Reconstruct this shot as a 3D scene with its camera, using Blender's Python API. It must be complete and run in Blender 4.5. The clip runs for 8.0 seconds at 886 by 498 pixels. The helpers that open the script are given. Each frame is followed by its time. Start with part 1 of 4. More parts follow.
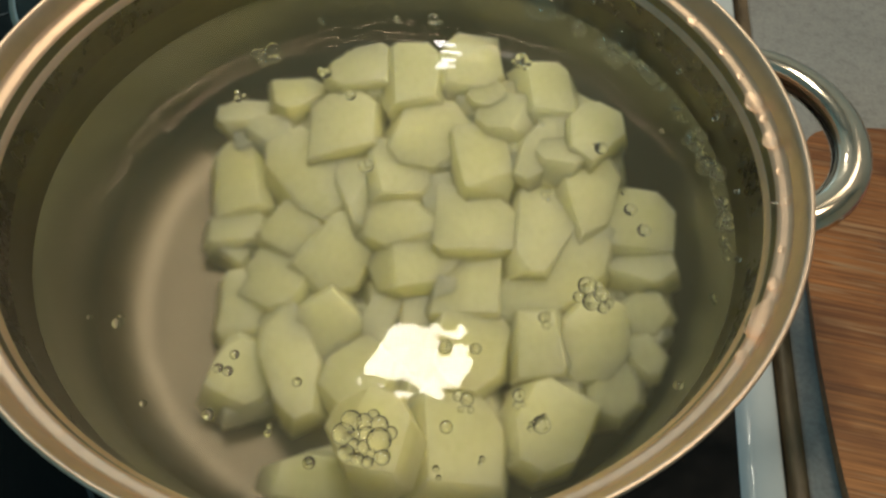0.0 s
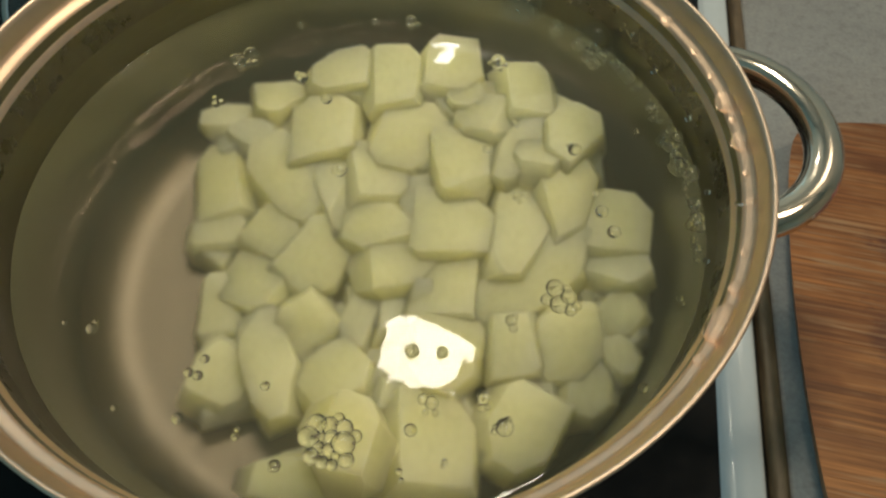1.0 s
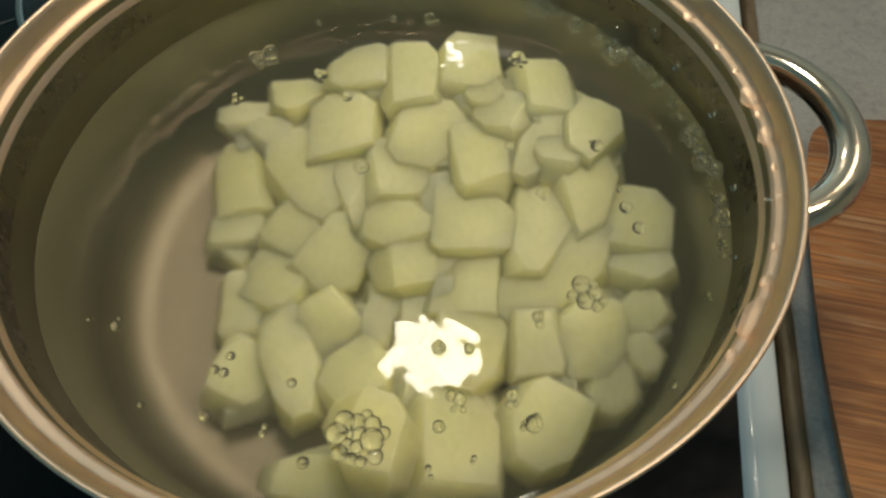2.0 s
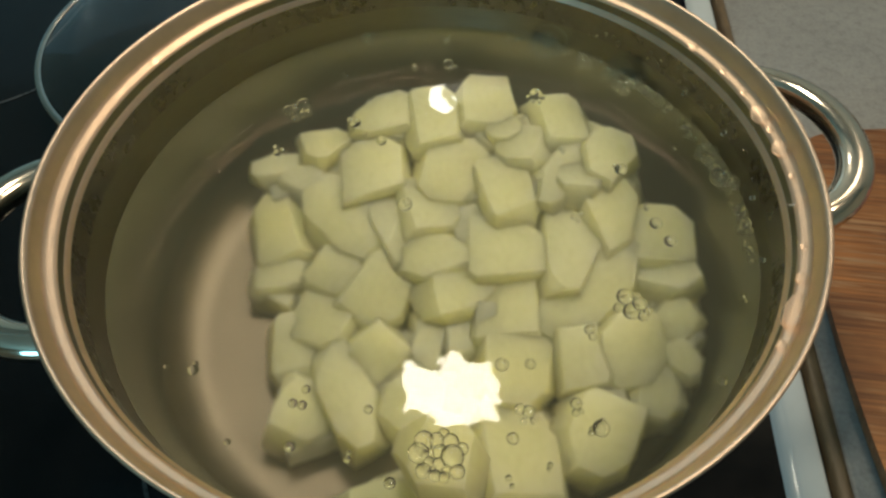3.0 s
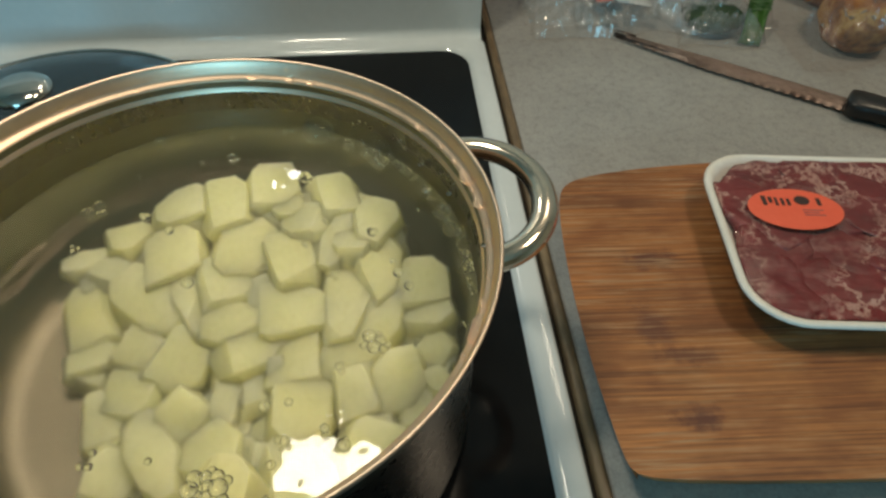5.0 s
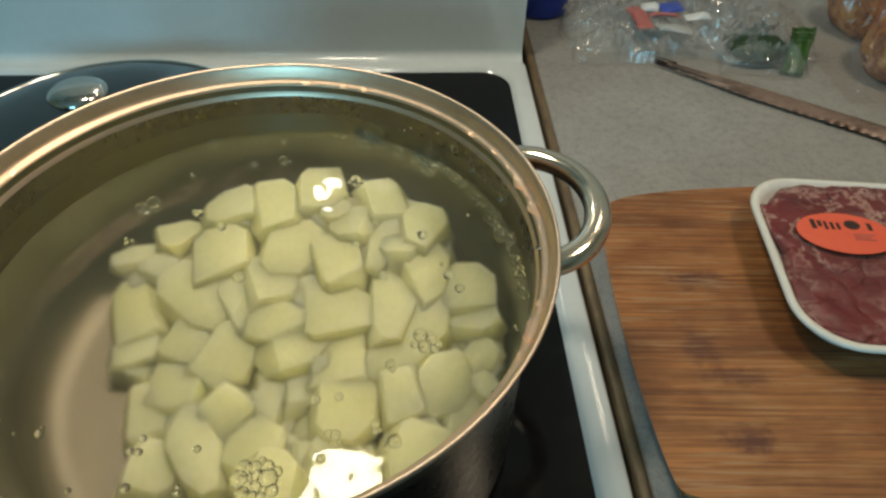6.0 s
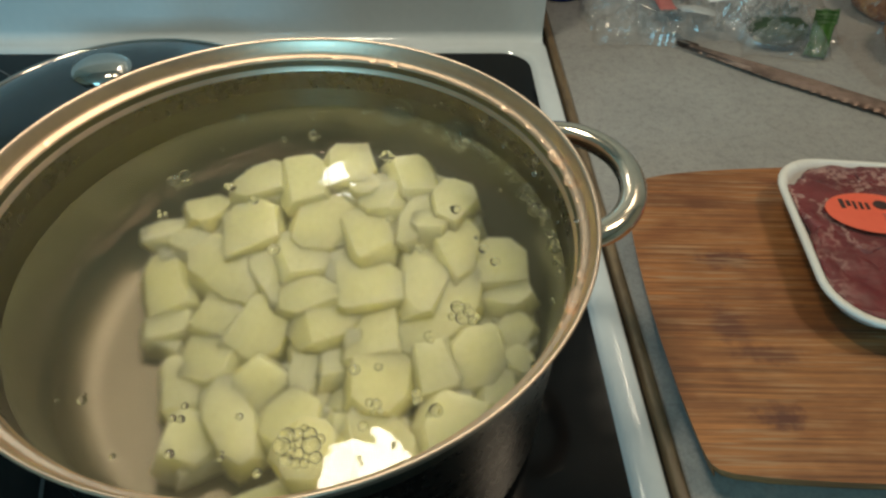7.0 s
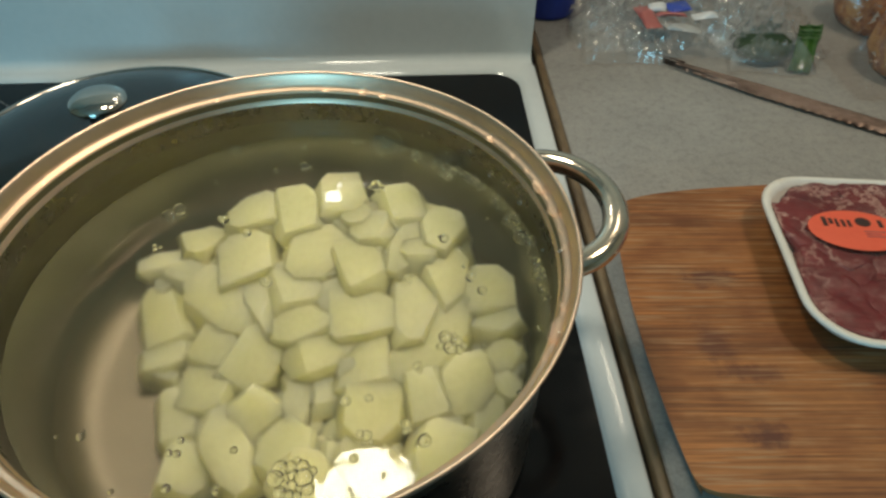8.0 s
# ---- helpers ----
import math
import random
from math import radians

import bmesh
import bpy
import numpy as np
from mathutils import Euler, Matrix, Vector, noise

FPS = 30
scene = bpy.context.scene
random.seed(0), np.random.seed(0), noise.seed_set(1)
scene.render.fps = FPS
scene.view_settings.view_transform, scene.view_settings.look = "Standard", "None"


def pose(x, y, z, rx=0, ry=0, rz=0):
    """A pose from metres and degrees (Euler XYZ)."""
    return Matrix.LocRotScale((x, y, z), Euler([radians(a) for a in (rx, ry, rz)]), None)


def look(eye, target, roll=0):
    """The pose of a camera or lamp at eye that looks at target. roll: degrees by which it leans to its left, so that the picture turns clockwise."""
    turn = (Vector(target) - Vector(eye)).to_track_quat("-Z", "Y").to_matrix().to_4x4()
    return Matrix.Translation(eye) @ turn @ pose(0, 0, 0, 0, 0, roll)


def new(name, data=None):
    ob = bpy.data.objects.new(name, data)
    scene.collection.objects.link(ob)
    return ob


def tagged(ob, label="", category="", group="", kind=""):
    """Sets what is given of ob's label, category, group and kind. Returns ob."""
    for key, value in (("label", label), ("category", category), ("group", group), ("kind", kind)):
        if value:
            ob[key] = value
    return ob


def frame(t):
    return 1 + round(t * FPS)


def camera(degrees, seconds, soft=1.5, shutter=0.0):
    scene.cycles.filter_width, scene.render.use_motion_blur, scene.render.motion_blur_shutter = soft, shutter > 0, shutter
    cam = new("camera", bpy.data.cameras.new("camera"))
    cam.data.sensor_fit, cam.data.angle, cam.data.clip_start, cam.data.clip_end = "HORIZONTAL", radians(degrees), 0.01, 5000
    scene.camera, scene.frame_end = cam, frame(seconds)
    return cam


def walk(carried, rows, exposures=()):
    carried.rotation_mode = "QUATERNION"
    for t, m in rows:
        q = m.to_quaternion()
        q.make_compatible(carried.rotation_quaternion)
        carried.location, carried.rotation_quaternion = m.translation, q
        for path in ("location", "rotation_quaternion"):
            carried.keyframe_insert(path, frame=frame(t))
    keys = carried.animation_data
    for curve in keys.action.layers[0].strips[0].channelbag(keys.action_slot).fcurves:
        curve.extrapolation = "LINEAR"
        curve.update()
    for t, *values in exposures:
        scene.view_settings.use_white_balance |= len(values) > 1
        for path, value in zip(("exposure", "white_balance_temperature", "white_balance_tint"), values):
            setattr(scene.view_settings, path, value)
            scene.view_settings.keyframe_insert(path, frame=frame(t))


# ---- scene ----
cam = camera(67.3, 8.0, soft=2.5, shutter=0.4)
PATH = [
    (0.0, (0.0393, -0.1480, 0.2862), (0.0184, 0.0165, 0.0361), 3.20),
    (0.5, (0.0472, -0.1465, 0.2901), (0.0255, 0.0153, 0.0384), 2.79),
    (1.0, (0.0532, -0.1435, 0.2899), (0.0270, 0.0173, 0.0380), 1.05),
    (1.5, (0.0512, -0.1390, 0.2981), (0.0248, 0.0195, 0.0448), 1.20),
    (2.0, (0.0460, -0.1459, 0.2879), (0.0187, 0.0156, 0.0365), 0.62),
    (2.2, (0.0418, -0.1476, 0.2872), (0.0118, 0.0186, 0.0393), 0.03),
    (3.3, (0.0213, -0.1652, 0.3031), (0.0083, 0.0137, 0.0626), -0.91),
    (3.5, (0.0268, -0.1664, 0.3055), (0.0197, 0.0131, 0.0652), 0.15),
    (4.0, (0.0606, -0.1789, 0.3161), (0.0742, 0.0067, 0.0808), 2.77),
    (4.2, (0.0785, -0.1842, 0.3275), (0.1029, 0.0021, 0.0936), 4.00),
    (5.3, (0.0868, -0.1965, 0.3363), (0.1046, 0.0087, 0.1182), 0.26),
    (5.5, (0.0801, -0.1964, 0.3331), (0.0960, 0.0111, 0.1170), 0.58),
    (6.0, (0.0712, -0.2040, 0.3254), (0.0831, 0.0077, 0.1132), 1.29),
    (6.5, (0.0681, -0.2084, 0.3172), (0.0786, 0.0009, 0.1026), 0.96),
    (7.0, (0.0567, -0.2083, 0.3193), (0.0670, 0.0002, 0.1039), 1.34),
    (7.5, (0.0513, -0.2025, 0.3241), (0.0592, 0.0070, 0.1095), 0.91),
    (8.0, (0.0620, -0.2068, 0.3323), (0.0726, 0.0042, 0.1193), 0.36),
]
walk(cam, [(t, look(eye, target, roll)) for t, eye, target, roll in PATH], [(0.0, -0.20), (2.2, -0.20), (4.0, -0.10), (5.5, 0.0), (8.0, -0.02)])

# ---- light: a hood lamp over the cooktop, a small lamp on the wall behind it, a lamp on the ceiling and cool daylight from a window across the kitchen ----
world = bpy.data.worlds.new("world")
scene.world = world
world.use_nodes = True
world.node_tree.nodes["Background"].inputs[0].default_value = (1.0, 0.8, 0.6, 1)
world.node_tree.nodes["Background"].inputs[1].default_value = 0.02


def area_lamp(name, eye, target, sx, sy, power, color):
    data = bpy.data.lights.new(name, "AREA")
    data.shape, data.size, data.size_y, data.energy, data.color = "RECTANGLE", sx, sy, power, color
    ob = new(name, data)
    ob.matrix_world = look(eye, target)
    return ob


HOOD = area_lamp("hood_lamp", (-0.055, 0.215, 0.725), (-0.055, 0.214, 0.0), 0.115, 0.075, 1.74, (1.0, 0.92, 0.72))
PANEL = area_lamp("panel_lamp", (-0.07, 0.512, 0.475), (-0.03, 0.07, 0.10), 0.026, 0.034, 0.12, (1.0, 0.97, 0.90))
CEILING = area_lamp("ceiling_lamp", (0.80, 0.12, 1.44), (0.74, 0.12, 0.0), 0.30, 0.30, 6.0, (1.0, 0.83, 0.60))
SKYLIGHT = area_lamp("window_daylight", (-0.55, -2.50, 0.55), (-0.4, 0.0, 0.4), 0.9, 1.0, 23.0, (0.28, 0.76, 1.0))


# ---- materials ----
def nodes_of(name):
    m = bpy.data.materials.new(name)
    m.use_nodes = True
    nt = m.node_tree
    return m, nt, nt.nodes["Principled BSDF"]


def node(nt, kind, **inputs):
    n = nt.nodes.new(kind)
    for key, value in inputs.items():
        n.inputs[key.replace("_", " ")].default_value = value
    return n


def noise_of(nt, scale, detail=4.0, rough=0.55, stretch=None):
    co = nt.nodes.new("ShaderNodeTexCoord")
    n = node(nt, "ShaderNodeTexNoise", Scale=scale, Detail=detail, Roughness=rough)
    if stretch:
        mp = nt.nodes.new("ShaderNodeMapping")
        mp.inputs["Scale"].default_value = stretch
        nt.links.new(co.outputs["Object"], mp.inputs["Vector"])
        nt.links.new(mp.outputs[0], n.inputs["Vector"])
    else:
        nt.links.new(co.outputs["Object"], n.inputs["Vector"])
    return n


def ramp_of(nt, source, stops):
    r = nt.nodes.new("ShaderNodeValToRGB")
    while len(r.color_ramp.elements) < len(stops):
        r.color_ramp.elements.new(0.5)
    for e, (p, c) in zip(r.color_ramp.elements, stops):
        e.position, e.color = p, (*c, 1) if len(c) == 3 else (c[0], c[0], c[0], 1)
    nt.links.new(source, r.inputs[0])
    return r


def mix_of(nt, fac, a, b, mode="MIX"):
    m = nt.nodes.new("ShaderNodeMix")
    m.data_type, m.blend_type = "RGBA", mode
    for sock, v in ((m.inputs[0], fac), (m.inputs[6], a), (m.inputs[7], b)):
        if isinstance(v, (int, float)):
            sock.default_value = v
        elif isinstance(v, tuple):
            sock.default_value = (*v, 1)
        else:
            nt.links.new(v, sock)
    return m.outputs[2]


def bump_of(nt, source, strength, distance):
    b = node(nt, "ShaderNodeBump", Strength=strength, Distance=distance)
    nt.links.new(source, b.inputs["Height"])
    return b.outputs[0]


def plain(name, dark, light, scale, rough=0.5, rough_var=0.1, metal=0.0, bump=0.2, distance=0.0005, fine=8.0, stretch=None, coat=0.0):
    """Two scales of noise between two tones, in colour, roughness and relief."""
    m, nt, p = nodes_of(name)
    big, small = noise_of(nt, scale, 4, 0.6, stretch), noise_of(nt, scale * fine, 5, 0.6, stretch)
    f = mix_of(nt, 0.4, big.outputs[0], small.outputs[0])
    nt.links.new(ramp_of(nt, f, [(0.3, dark), (0.7, light)]).outputs[0], p.inputs["Base Color"])
    nt.links.new(ramp_of(nt, f, [(0.3, (max(rough - rough_var, 0.02),)), (0.7, (rough + rough_var,))]).outputs[0], p.inputs["Roughness"])
    p.inputs["Metallic"].default_value = metal
    p.inputs["Coat Weight"].default_value = coat
    if bump:
        nt.links.new(bump_of(nt, small.outputs[0], bump, distance), p.inputs["Normal"])
    return m


STEEL = plain("polished_steel", (0.50, 0.47, 0.43), (0.62, 0.59, 0.54), 30, 0.11, 0.03, 1.0, 0.04, 0.0002)
# rim ledge and lip: the warm lamplight on them is put into their colour
STEEL_RIM_WARMLIT = plain("satin_steel_rim_warmlit", (0.82, 0.58, 0.41), (0.93, 0.67, 0.48), 30, 0.41, 0.05, 1.0, 0.05, 0.0002)
STEEL_LIP_WARMLIT = plain("polished_steel_lip_warmlit", (0.76, 0.57, 0.43), (0.87, 0.66, 0.50), 30, 0.40, 0.05, 1.0, 0.05, 0.0002)
STEEL_HANDLE = plain("handle_steel", (0.74, 0.64, 0.52), (0.86, 0.75, 0.62), 30, 0.12, 0.03, 1.0, 0.05, 0.0002)
# pot outside: its dark reflection of the cooktop is put into the colour
STEEL_SHELL_SHADED = plain("satin_steel_shell_shaded", (0.11, 0.10, 0.088), (0.16, 0.147, 0.13), 25, 0.28, 0.05, 1.0, 0.06, 0.0002)
# pot inside: shade put into wall and floor colours, darker than bare steel
STEEL_WALL_SHADED = plain("brushed_steel_wall_shaded", (0.148, 0.138, 0.107), (0.176, 0.163, 0.127), 25, 0.37, 0.04, 1.0, 0.03, 0.0002, 6, (1, 1, 9))
STEEL_FLOOR_SHADED = plain("brushed_steel_floor_shaded", (0.195, 0.160, 0.132), (0.25, 0.206, 0.170), 20, 0.50, 0.07, 1.0, 0.1, 0.0002, 9, (1, 6, 1))
WHITE_ENAMEL = plain("white_enamel", (0.62, 0.67, 0.68), (0.70, 0.74, 0.75), 6, 0.14, 0.04, 0, 0.03, 0.0002, 20, None, 0.4)
BLACK_GLASS = plain("black_ceramic_glass", (0.003, 0.003, 0.0035), (0.007, 0.007, 0.0075), 12, 0.12, 0.06, 0, 0.03, 0.0002)
BLACK_GLASS.node_tree.nodes["Principled BSDF"].inputs["Specular IOR Level"].default_value = 0.25
BACKSPLASH = plain("glossy_cream_backsplash", (0.60, 0.57, 0.51), (0.66, 0.63, 0.57), 4, 0.10, 0.02, 0, 0.0, 0.0003, 20, None, 1.0)
BACKSPLASH.node_tree.nodes["Principled BSDF"].inputs["Coat IOR"].default_value = 2.2
WALL_PAINT = plain("warm_wall_paint", (0.58, 0.47, 0.35), (0.64, 0.53, 0.40), 3, 0.35, 0.05, 0, 0.1, 0.0005, 30)
CEILING_PAINT = plain("ceiling_paint", (0.72, 0.68, 0.62), (0.78, 0.74, 0.68), 3, 0.8, 0.05, 0, 0.2, 0.001, 30)
FLOOR_TILE = plain("floor_vinyl", (0.22, 0.17, 0.12), (0.32, 0.25, 0.18), 5, 0.5, 0.1)
STYROFOAM = plain("white_foam", (0.74, 0.70, 0.62), (0.84, 0.81, 0.75), 40, 0.55, 0.1, 0, 0.15, 0.0003, 6)
BLACK_PLASTIC = plain("black_plastic", (0.008, 0.008, 0.009), (0.018, 0.017, 0.017), 40, 0.35, 0.08)
BLUE_PLASTIC = plain("blue_plastic", (0.008, 0.02, 0.16), (0.015, 0.035, 0.24), 20, 0.4, 0.1)
TRIM = plain("grimy_brown_trim", (0.06, 0.034, 0.016), (0.27, 0.19, 0.105), 60, 0.5, 0.15, 0, 0.4, 0.0006, 5, (1, 0.25, 1))
GASKET = plain("dark_gap_filler", (0.02, 0.014, 0.010), (0.05, 0.035, 0.022), 40, 0.7, 0.1)
ORANGE = plain("orange_sticker_paper", (0.86, 0.115, 0.055), (0.92, 0.15, 0.075), 30, 0.35, 0.08, 0, 0.05, 0.0002)
INK = plain("dark_ink", (0.025, 0.010, 0.008), (0.05, 0.02, 0.015), 60, 0.5)
RED_INK = plain("red_print", (0.38, 0.10, 0.09), (0.48, 0.15, 0.13), 60, 0.35)
WHITE_INK = plain("white_print", (0.62, 0.62, 0.62), (0.74, 0.74, 0.74), 60, 0.35)
GREY_INK = plain("grey_print", (0.34, 0.34, 0.33), (0.44, 0.44, 0.43), 60, 0.35)
BLUE_INK = plain("blue_print", (0.03, 0.06, 0.36), (0.05, 0.09, 0.45), 60, 0.35)
GREEN_INK = plain("green_print", (0.045, 0.15, 0.018), (0.10, 0.26, 0.04), 60, 0.42, 0.08, 0, 0.3, 0.0005, 4, (0.4, 6, 1))
PALE_GREEN = plain("pale_green_print", (0.10, 0.20, 0.06), (0.18, 0.30, 0.11), 60, 0.35)
GREEN_SKIN = plain("green_vegetable_skin", (0.008, 0.022, 0.007), (0.022, 0.055, 0.015), 50, 0.5)


def laminate():
    m, nt, p = nodes_of("speckled_grey_laminate")
    a, b, c = noise_of(nt, 18, 5, 0.65), noise_of(nt, 160, 3, 0.6), noise_of(nt, 520, 2, 0.5)
    base = ramp_of(nt, a.outputs[0], [(0.3, (0.30, 0.29, 0.275)), (0.7, (0.37, 0.36, 0.34))]).outputs[0]
    spots = ramp_of(nt, b.outputs[0], [(0.32, (0.80, 0.79, 0.77)), (0.5, (1.0, 1.0, 1.0)), (0.68, (1.08, 1.06, 1.02))]).outputs[0]
    out = mix_of(nt, 0.75, base, spots, "MULTIPLY")
    fine = ramp_of(nt, c.outputs[0], [(0.3, (0.8, 0.8, 0.8)), (0.7, (1.12, 1.12, 1.12))]).outputs[0]
    nt.links.new(mix_of(nt, 0.6, out, fine, "MULTIPLY"), p.inputs["Base Color"])
    p.inputs["Roughness"].default_value = 0.48
    nt.links.new(bump_of(nt, b.outputs[0], 0.1, 0.0003), p.inputs["Normal"])
    return m


LAMINATE = laminate()


def bamboo():
    """Strips of dyed bamboo: fine pale and dark fibres along each strip, a tone for each, dark nodes and knife marks."""
    m, nt, p = nodes_of("bamboo_board")
    info = nt.nodes.new("ShaderNodeObjectInfo")
    co = nt.nodes.new("ShaderNodeTexCoord")
    fibre = noise_of(nt, 240, 5, 0.62, (0.035, 2.2, 1))
    grain = noise_of(nt, 120, 6, 0.72, (0.16, 7, 1))
    patch = noise_of(nt, 24, 4, 0.55, (0.6, 1.2, 1))
    tone = ramp_of(nt, info.outputs["Random"], [(0.0, (0.24, 0.085, 0.022)), (0.5, (0.315, 0.118, 0.032)), (1.0, (0.38, 0.155, 0.046))]).outputs[0]
    lines = ramp_of(nt, fibre.outputs[0], [(0.34, (0.46, 0.38, 0.32)), (0.48, (0.92, 0.90, 0.88)), (0.58, (1.12, 1.12, 1.10)), (0.68, (1.75, 1.80, 1.80))]).outputs[0]
    out = mix_of(nt, 0.75, tone, lines, "MULTIPLY")
    fine = ramp_of(nt, grain.outputs[0], [(0.34, (0.66, 0.60, 0.54)), (0.5, (1, 1, 1)), (0.68, (1.3, 1.28, 1.22))]).outputs[0]
    out = mix_of(nt, 0.8, out, fine, "MULTIPLY")
    blotch = ramp_of(nt, patch.outputs[0], [(0.36, (0.62, 0.50, 0.44)), (0.5, (0.98, 0.96, 0.94)), (0.66, (1.3, 1.28, 1.22))]).outputs[0]
    out = mix_of(nt, 0.75, out, blotch, "MULTIPLY")
    worn = noise_of(nt, 130, 4, 0.65)
    for cx, cy, a, b, deep in ((-0.128, 0.0225, 0.024, 0.011, 0.90), (-0.141, -0.030, 0.016, 0.026, 0.75), (-0.122, -0.0505, 0.027, 0.008, 0.70), (-0.1310, -0.0885, 0.017, 0.012, 0.95), (0.03, -0.072, 0.016, 0.009, 0.8), (0.12, -0.03, 0.014, 0.010, 0.7), (-0.075, 0.098, 0.014, 0.006, 0.5)):
        mp = nt.nodes.new("ShaderNodeMapping")
        mp.inputs["Scale"].default_value = (1 / a, 1 / b, 0.0)
        mp.inputs["Location"].default_value = (-cx / a, -cy / b, 0.0)
        nt.links.new(co.outputs["Object"], mp.inputs["Vector"])
        dist = nt.nodes.new("ShaderNodeVectorMath")
        dist.operation = "LENGTH"
        nt.links.new(mp.outputs[0], dist.inputs[0])
        half = mix_of(nt, 0.62, dist.outputs["Value"], worn.outputs[0])
        half = mix_of(nt, 0.30, half, grain.outputs[0])
        spot = ramp_of(nt, half, [(0.42, (deep,)), (0.50, (deep * 0.6,)), (0.60, (0.0,))]).outputs[0]
        out = mix_of(nt, spot, out, (0.105, 0.026, 0.012))
    sp = nt.nodes.new("ShaderNodeMapping")
    sp.inputs["Rotation"].default_value = (0, 0, radians(38))
    sp.inputs["Scale"].default_value = (0.12, 3.2, 1.0)
    scuff = node(nt, "ShaderNodeTexNoise", Scale=150.0, Detail=3.0, Roughness=0.6)
    nt.links.new(co.outputs["Object"], sp.inputs["Vector"])
    nt.links.new(sp.outputs[0], scuff.inputs["Vector"])
    marks = ramp_of(nt, scuff.outputs[0], [(0.52, (0.0,)), (0.62, (0.75,))]).outputs[0]
    gate = ramp_of(nt, patch.outputs[0], [(0.40, (0.0,)), (0.58, (1.0,))]).outputs[0]
    out = mix_of(nt, mix_of(nt, 1.0, marks, gate, "MULTIPLY"), out, (0.43, 0.25, 0.125))
    nt.links.new(out, p.inputs["Base Color"])
    nt.links.new(ramp_of(nt, grain.outputs[0], [(0.3, (0.58,)), (0.7, (0.44,))]).outputs[0], p.inputs["Roughness"])
    nt.links.new(bump_of(nt, grain.outputs[0], 0.3, 0.0005), p.inputs["Normal"])
    return m


BAMBOO = bamboo()


def potato_flesh():
    m, nt, p = nodes_of("raw_potato_flesh")
    info = nt.nodes.new("ShaderNodeObjectInfo")
    a, b = noise_of(nt, 45, 4, 0.6), noise_of(nt, 320, 4, 0.6)
    tone = ramp_of(nt, info.outputs["Random"], [(0.0, (0.88, 0.855, 0.50)), (0.5, (0.925, 0.880, 0.54)), (1.0, (0.93, 0.860, 0.47))]).outputs[0]
    cloud = ramp_of(nt, a.outputs[0], [(0.3, (0.92, 0.94, 0.86)), (0.7, (1.03, 1.02, 1.0))]).outputs[0]
    out = mix_of(nt, 0.8, tone, cloud, "MULTIPLY")
    fleck = ramp_of(nt, b.outputs[0], [(0.3, (0.9, 0.88, 0.8)), (0.55, (1, 1, 1))]).outputs[0]
    nt.links.new(mix_of(nt, 0.6, out, fleck, "MULTIPLY"), p.inputs["Base Color"])
    p.inputs["Roughness"].default_value = 0.5
    p.inputs["Subsurface Weight"].default_value = 1.0
    p.inputs["Subsurface Radius"].default_value = (0.034, 0.032, 0.022)
    p.inputs["Subsurface Scale"].default_value = 1.0
    nt.links.new(bump_of(nt, b.outputs[0], 0.12, 0.0005), p.inputs["Normal"])
    return m


POTATO = potato_flesh()


def clear(name, tint, ior, rough=0.0, bump_scale=0.0, bump=0.0, distance=0.001):
    m, nt, p = nodes_of(name)
    p.inputs["Base Color"].default_value = (*tint, 1)
    p.inputs["Transmission Weight"].default_value = 1.0
    p.inputs["IOR"].default_value = ior
    p.inputs["Roughness"].default_value = rough
    if bump:
        n = noise_of(nt, bump_scale, 3, 0.5)
        nt.links.new(bump_of(nt, n.outputs[0], bump, distance), p.inputs["Normal"])
    return m, nt, p


def starchy_water():
    """Water with suspended starch: a mirror-smooth skin, slightly scattering refraction below it, and a faint milky veil."""
    m, nt, p = nodes_of("starchy_water")
    ripple = noise_of(nt, 27, 3, 0.45)
    nrm = bump_of(nt, ripple.outputs[0], 0.27, 0.0035)
    below = node(nt, "ShaderNodeBsdfRefraction", Roughness=0.20, IOR=1.33)
    below.inputs["Color"].default_value = (0.95, 0.95, 0.84, 1)
    skin = node(nt, "ShaderNodeBsdfGlossy", Roughness=0.0)
    milk = node(nt, "ShaderNodeBsdfDiffuse")
    milk.inputs[0].default_value = (0.56, 0.55, 0.34, 1)
    fres = node(nt, "ShaderNodeFresnel", IOR=1.33)
    for n in (below, skin, fres):
        nt.links.new(nrm, n.inputs["Normal"])
    amount = ramp_of(nt, noise_of(nt, 14, 3, 0.5).outputs[0], [(0.3, (0.10,)), (0.7, (0.16,))])
    veil = nt.nodes.new("ShaderNodeMixShader")
    nt.links.new(amount.outputs[0], veil.inputs[0])
    nt.links.new(below.outputs[0], veil.inputs[1])
    nt.links.new(milk.outputs[0], veil.inputs[2])
    mix = nt.nodes.new("ShaderNodeMixShader")
    nt.links.new(fres.outputs[0], mix.inputs[0])
    nt.links.new(veil.outputs[0], mix.inputs[1])
    nt.links.new(skin.outputs[0], mix.inputs[2])
    nt.links.new(mix.outputs[0], nt.nodes["Material Output"].inputs[0])
    return m


WATER = starchy_water()
DROP = clear("water_drop", (0.93, 0.91, 0.88), 1.34)[0]
BUBBLE = clear("bubble_film", (0.98, 0.98, 0.96), 1.42)[0]
LID_GLASS = clear("smoky_lid_glass", (0.75, 0.80, 0.82), 1.45, 0.02)[0]


